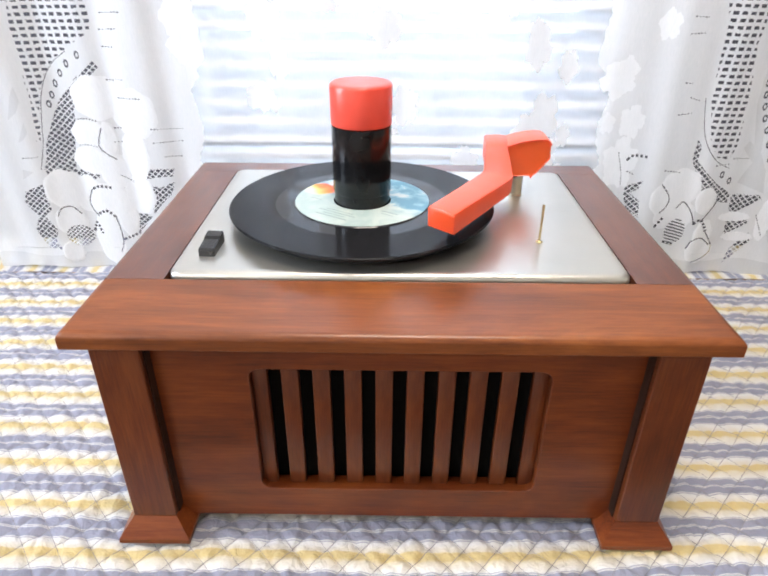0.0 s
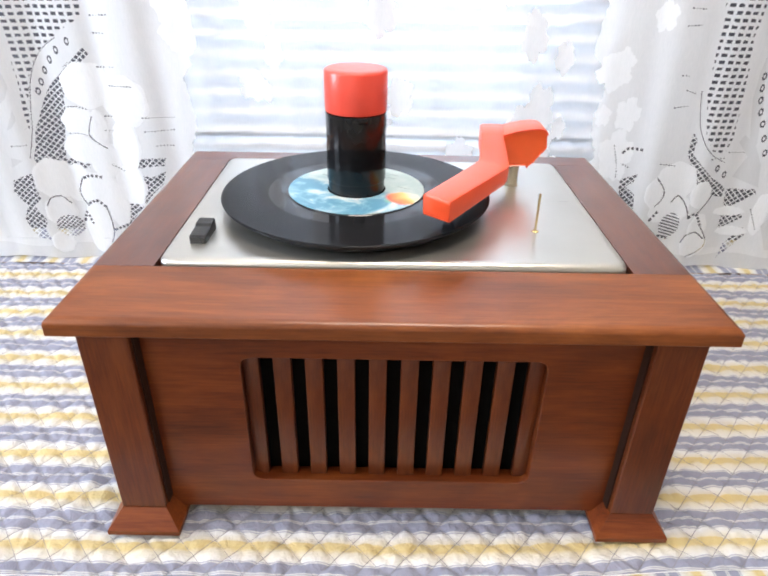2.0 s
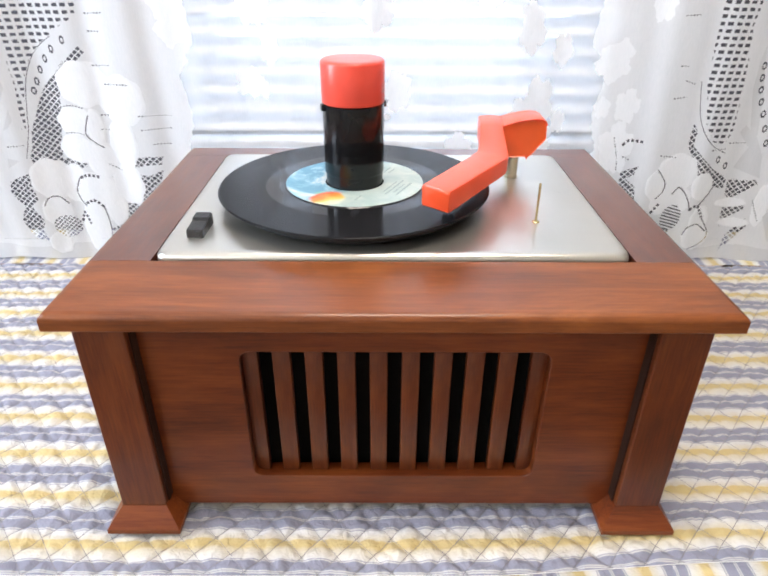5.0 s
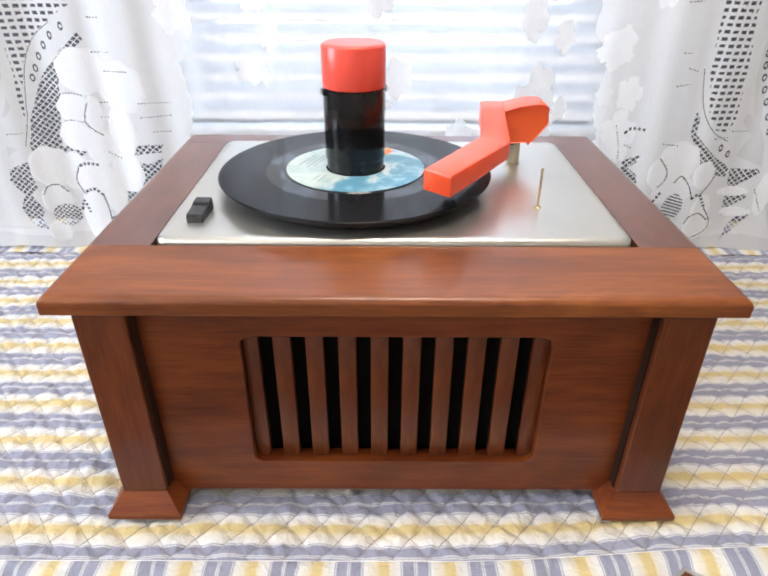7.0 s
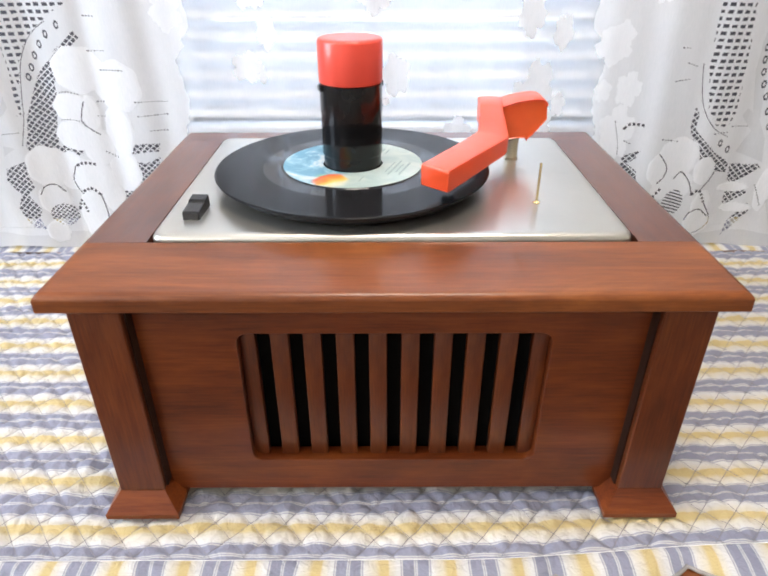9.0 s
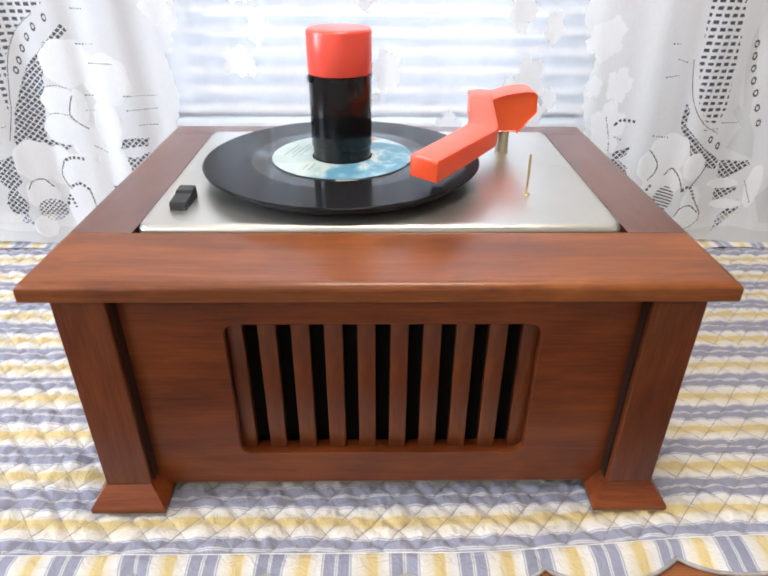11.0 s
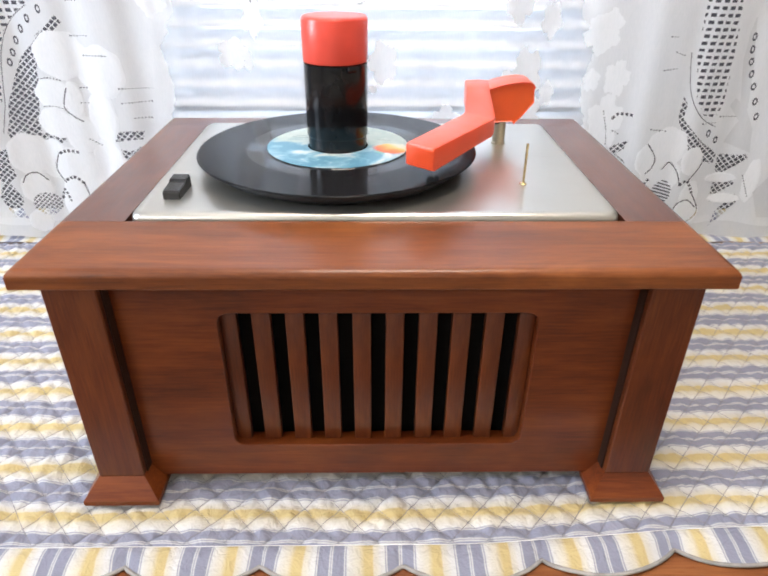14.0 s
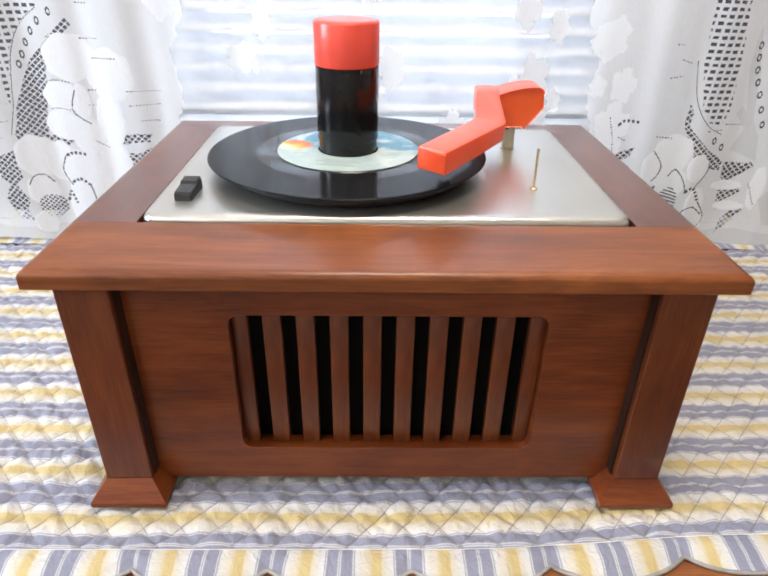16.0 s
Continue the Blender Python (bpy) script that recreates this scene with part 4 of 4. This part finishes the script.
def beside(u, v, chain):
    """Distance from a chain of points, and how far along it."""
    best, along, run = np.full(u.shape, 9.0), np.zeros(u.shape), 0.0
    for (ax, ay), (bx, by) in zip(chain, chain[1:]):
        dx, dy = bx - ax, by - ay
        long = math.hypot(dx, dy)
        s = np.clip(((u - ax) * dx + (v - ay) * dy) / long**2, 0, 1)
        d = np.hypot(u - ax - s * dx, v - ay - s * dy)
        near = d < best
        best[near], along[near] = d[near], (run + s * long)[near]
        run += long
    return best, along


def curved(chain, steps=6):
    """The chain as a smooth line through its points."""
    p = [Vector(q) for q in [chain[0], *chain, chain[-1]]]
    out = []
    for a, b, c, d in zip(p, p[1:], p[2:], p[3:]):
        for k in range(steps):
            t = k / steps
            q = 0.5 * (2 * b + (c - a) * t + (2 * a - 5 * b + 4 * c - d) * t * t + (3 * b - a - 3 * c + d) * t**3)
            out.append((q.x, q.y))
    return out + [tuple(chain[-1])]


def lattice(u, v, pitch, half):
    a, b = (u + v * 1.15) / pitch, (u - v * 1.15) / pitch
    return (np.abs(a % 1 - 0.5) < half) & (np.abs(b % 1 - 0.5) < half)


def in_petals(u, v):
    """How deep in the nearest petal, 1 on its rim, with slightly scalloped rims."""
    rim = np.full(u.shape, 9.0)
    for cx, cz, ru, rv in PETALS:
        ang = np.arctan2((v - cz) / rv, (u - cx) / ru)
        rim = np.minimum(rim, np.hypot((u - cx) / ru, (v - cz) / rv) / (1.08 + 0.035 * np.cos(7 * ang + 90 * cx)))
    return rim


def lace_holes(u, v):
    """Where the cloth is open, over a field of places."""
    hole = np.zeros(u.shape, bool)
    petal = in_petals(u, v) < 1
    wu, wv = u + 0.0006 * np.sin(v * 160 + u * 40), v + 0.0006 * np.sin(u * 140)
    for outline in NETS:
        hole |= inside(wu, wv, outline) & ~petal & lattice(wu, wv, 0.0066, 0.375)
    for outline, tilt in zip(FILETS, (4.0, -4.5)):
        c, s = math.cos(radians(tilt)), math.sin(radians(tilt))
        a, b = (u * c + v * s) / 0.0077, (v * c - u * s * 0.3) / 0.0060
        hole |= inside(u, v, outline) & (np.abs(a % 1 - 0.5) < 0.32) & (np.abs(b % 1 - 0.5) < 0.24)
    cx, cz, ru, rv = HEART
    hole |= (np.hypot((u - cx) / ru, (v - cz) / rv) < 1) & lattice(u, v, 0.0050, 0.33)
    for cx, cz in EYELETS:
        d = np.hypot((u - cx) / 0.0023, (v - cz) / 0.0038)
        hole |= (d < 1) & (d > 0.50)
    for kind, chain in CORDS:
        near = (u > min(p[0] for p in chain) - 0.006) & (u < max(p[0] for p in chain) + 0.006) & (v > min(p[1] for p in chain) - 0.006) & (v < max(p[1] for p in chain) + 0.006)
        d, s = beside(u[near], v[near], curved(chain))
        wide, step, open_part = {"dots": (0.0005, 0.0030, 0.5), "bold": (0.0014, 0.0044, 0.60), "cord": (0.0006, 0.0058, 0.93), "fine": (0.00034, 0.01, 1.0)}[kind]
        hole[near] |= (d < wide) & ((s / step) % 1 < open_part)
    cx, cz, ru, rv = STRIPED
    hole |= (np.hypot((u - cx) / ru, (v - cz) / rv) < 1) & (((v + 0.3 * u) / 0.0034) % 1 < 0.42)
    return hole


def lace_thin(u, v):
    """How the cloth is woven: 1, thin, before the window between scattered blossoms; 2, less so, round the leaves; 3, close, between the flowers."""
    rng = np.random.default_rng(4)
    wave = 0.012 * np.sin(v * 31) + 0.006 * np.sin(v * 87 + 1)
    wave += 0.003 * np.sin(v * 170 + 3 * np.sin(v * 61)) + 0.0012 * np.sin(v * 530 + 2 * np.sin(v * 97))
    thin = (u > -0.188 + 0.6 * wave) & (u < 0.196 - 0.6 * wave)
    solid = np.zeros(u.shape, bool)
    for _ in range(150):
        cx, cz, size, turn, tall = rng.uniform(-0.25, 0.26), rng.uniform(0.10, 1.15), rng.uniform(0.005, 0.021), rng.uniform(0, 6), rng.uniform(0.7, 1.7)
        du, dv = u - cx, (v - cz) / tall
        ang = np.arctan2(dv, du) + turn
        solid |= np.hypot(du, dv) < size * (0.66 + 0.24 * np.abs(np.cos(2.5 * ang)) + 0.04 * np.sin(9 * ang) + 0.03 * np.sin(17 * ang + 1))
    thin &= ~solid
    flower = in_petals(u, v) < 1
    ground = (v < 0.013 + 0.003 * np.sin(u * 70)) & ~flower
    for outline in SHEERS:
        ground |= inside(u, v, outline)
    return np.where(ground, 2, np.where(thin, 1, np.where(flower | solid, 0, 3)))


def fold(x, z):
    """The gentle folds in which the cloth hangs."""
    loose = 0.6 + 0.8 * np.clip(z, 0, 0.5)
    return loose * (0.0022 * np.sin(x * 88 + 1.3 * np.sin(x * 23) + 2 * z) + 0.0035 * np.sin(x * 37 + 0.8)) + 0.0004 * np.sin(x * 230 + 9 * z)


def cloth(x0, x1, z0, z1, cell, holes):
    nx, nz = round((x1 - x0) / cell), round((z1 - z0) / cell)
    gx, gz = np.meshgrid(np.linspace(x0, x1, nx + 1), np.linspace(z0, z1, nz + 1))
    raised = np.zeros(gx.shape)
    if holes:
        for cx, cz, ru, rv in PETALS:
            d = np.hypot((gx - cx) / ru, (gz - cz) / rv)
            ang = np.arctan2(gz - cz, gx - cx)
            raised = np.maximum(raised, np.clip((1.1 - d) * 6, 0, 1) * (1 + 0.12 * np.clip(d, 0, 1) * np.cos(9 * ang + 60 * cx) - 0.5 * np.clip(1 - 1.3 * d, 0, 1)))
    co = np.stack([gx, HANG + fold(gx, gz) - 0.0004 * raised, gz + 0.0015 * np.sin(gx * 60) * (gz < 0.02)], -1).reshape(-1, 3)
    mx, mz = np.meshgrid(x0 + (np.arange(nx) + 0.5) * cell, z0 + (np.arange(nz) + 0.5) * cell)
    solid = ~lace_holes(mx, mz) if holes else np.ones(mx.shape, bool)
    j, i = np.nonzero(solid)
    a = j * (nx + 1) + i
    faces = np.stack([a, a + 1, a + nx + 2, a + nx + 1], 1).astype(np.int32)
    used, flat = np.unique(faces, return_inverse=True)
    me = bpy.data.meshes.new("lace")
    me.vertices.add(len(used))
    me.vertices.foreach_set("co", co[used].astype(np.float32).ravel())
    me.loops.add(len(faces) * 4)
    me.loops.foreach_set("vertex_index", flat.ravel().astype(np.int32))
    me.polygons.add(len(faces))
    me.polygons.foreach_set("loop_start", np.arange(0, len(faces) * 4, 4, dtype=np.int32))
    me.materials.append(lace_cotton)
    me.materials.append(thin_voile)
    me.materials.append(leaf_ground)
    me.materials.append(plain_weave)
    me.polygons.foreach_set("material_index", lace_thin(mx, mz)[j, i].astype(np.int32))
    me.update(calc_edges=True)
    me.shade_smooth()
    return me


for name, x0, x1 in (("lace_curtain", -0.4354, 0.0049), ("lace_curtain", 0.0049, 0.4452)):
    curtain = thing(name, "white cotton lace curtain with flowers and openwork, hanging in folds", "curtain", group="lace curtains at the window")
    low = new("lace", cloth(x0, x1, -0.0025, 0.3055, CELL, True))
    low.parent = curtain
    top = new("heading", cloth(x0, x1, 0.3055, 1.2015, 0.0056, False))
    top.parent = curtain
rod = thing("curtain_rod", "white metal curtain rod above the window", "curtain rod")
part("pole", tube([(-0.5, HANG, 1.204), (0.5, HANG, 1.204)], 0.006, 12), white_trim, rod)
for x in (-0.49, 0.49):
    part("bracket", box(x - 0.006, x + 0.006, HANG, Y1, 1.197, 1.211, 0.001), white_trim, rod)


# ---- movement ----
def turn_angle(t):
    """Close to 45 turns a minute, clockwise from above."""
    return 147.7 - 268.6 * t


def motions():
    times = [i * 0.25 for i in range(65)]
    walk(record, [(t, pose(CX, CY, RZ, 0, 0, turn_angle(t))) for t in times])
    walk(platter, [(t, pose(CX, CY, 0, 0, 0, turn_angle(t))) for t in times])
    walk(spindle, [(t, pose(CX, CY, 0, 0, 0, turn_angle(t) + 134)) for t in times])


motions()
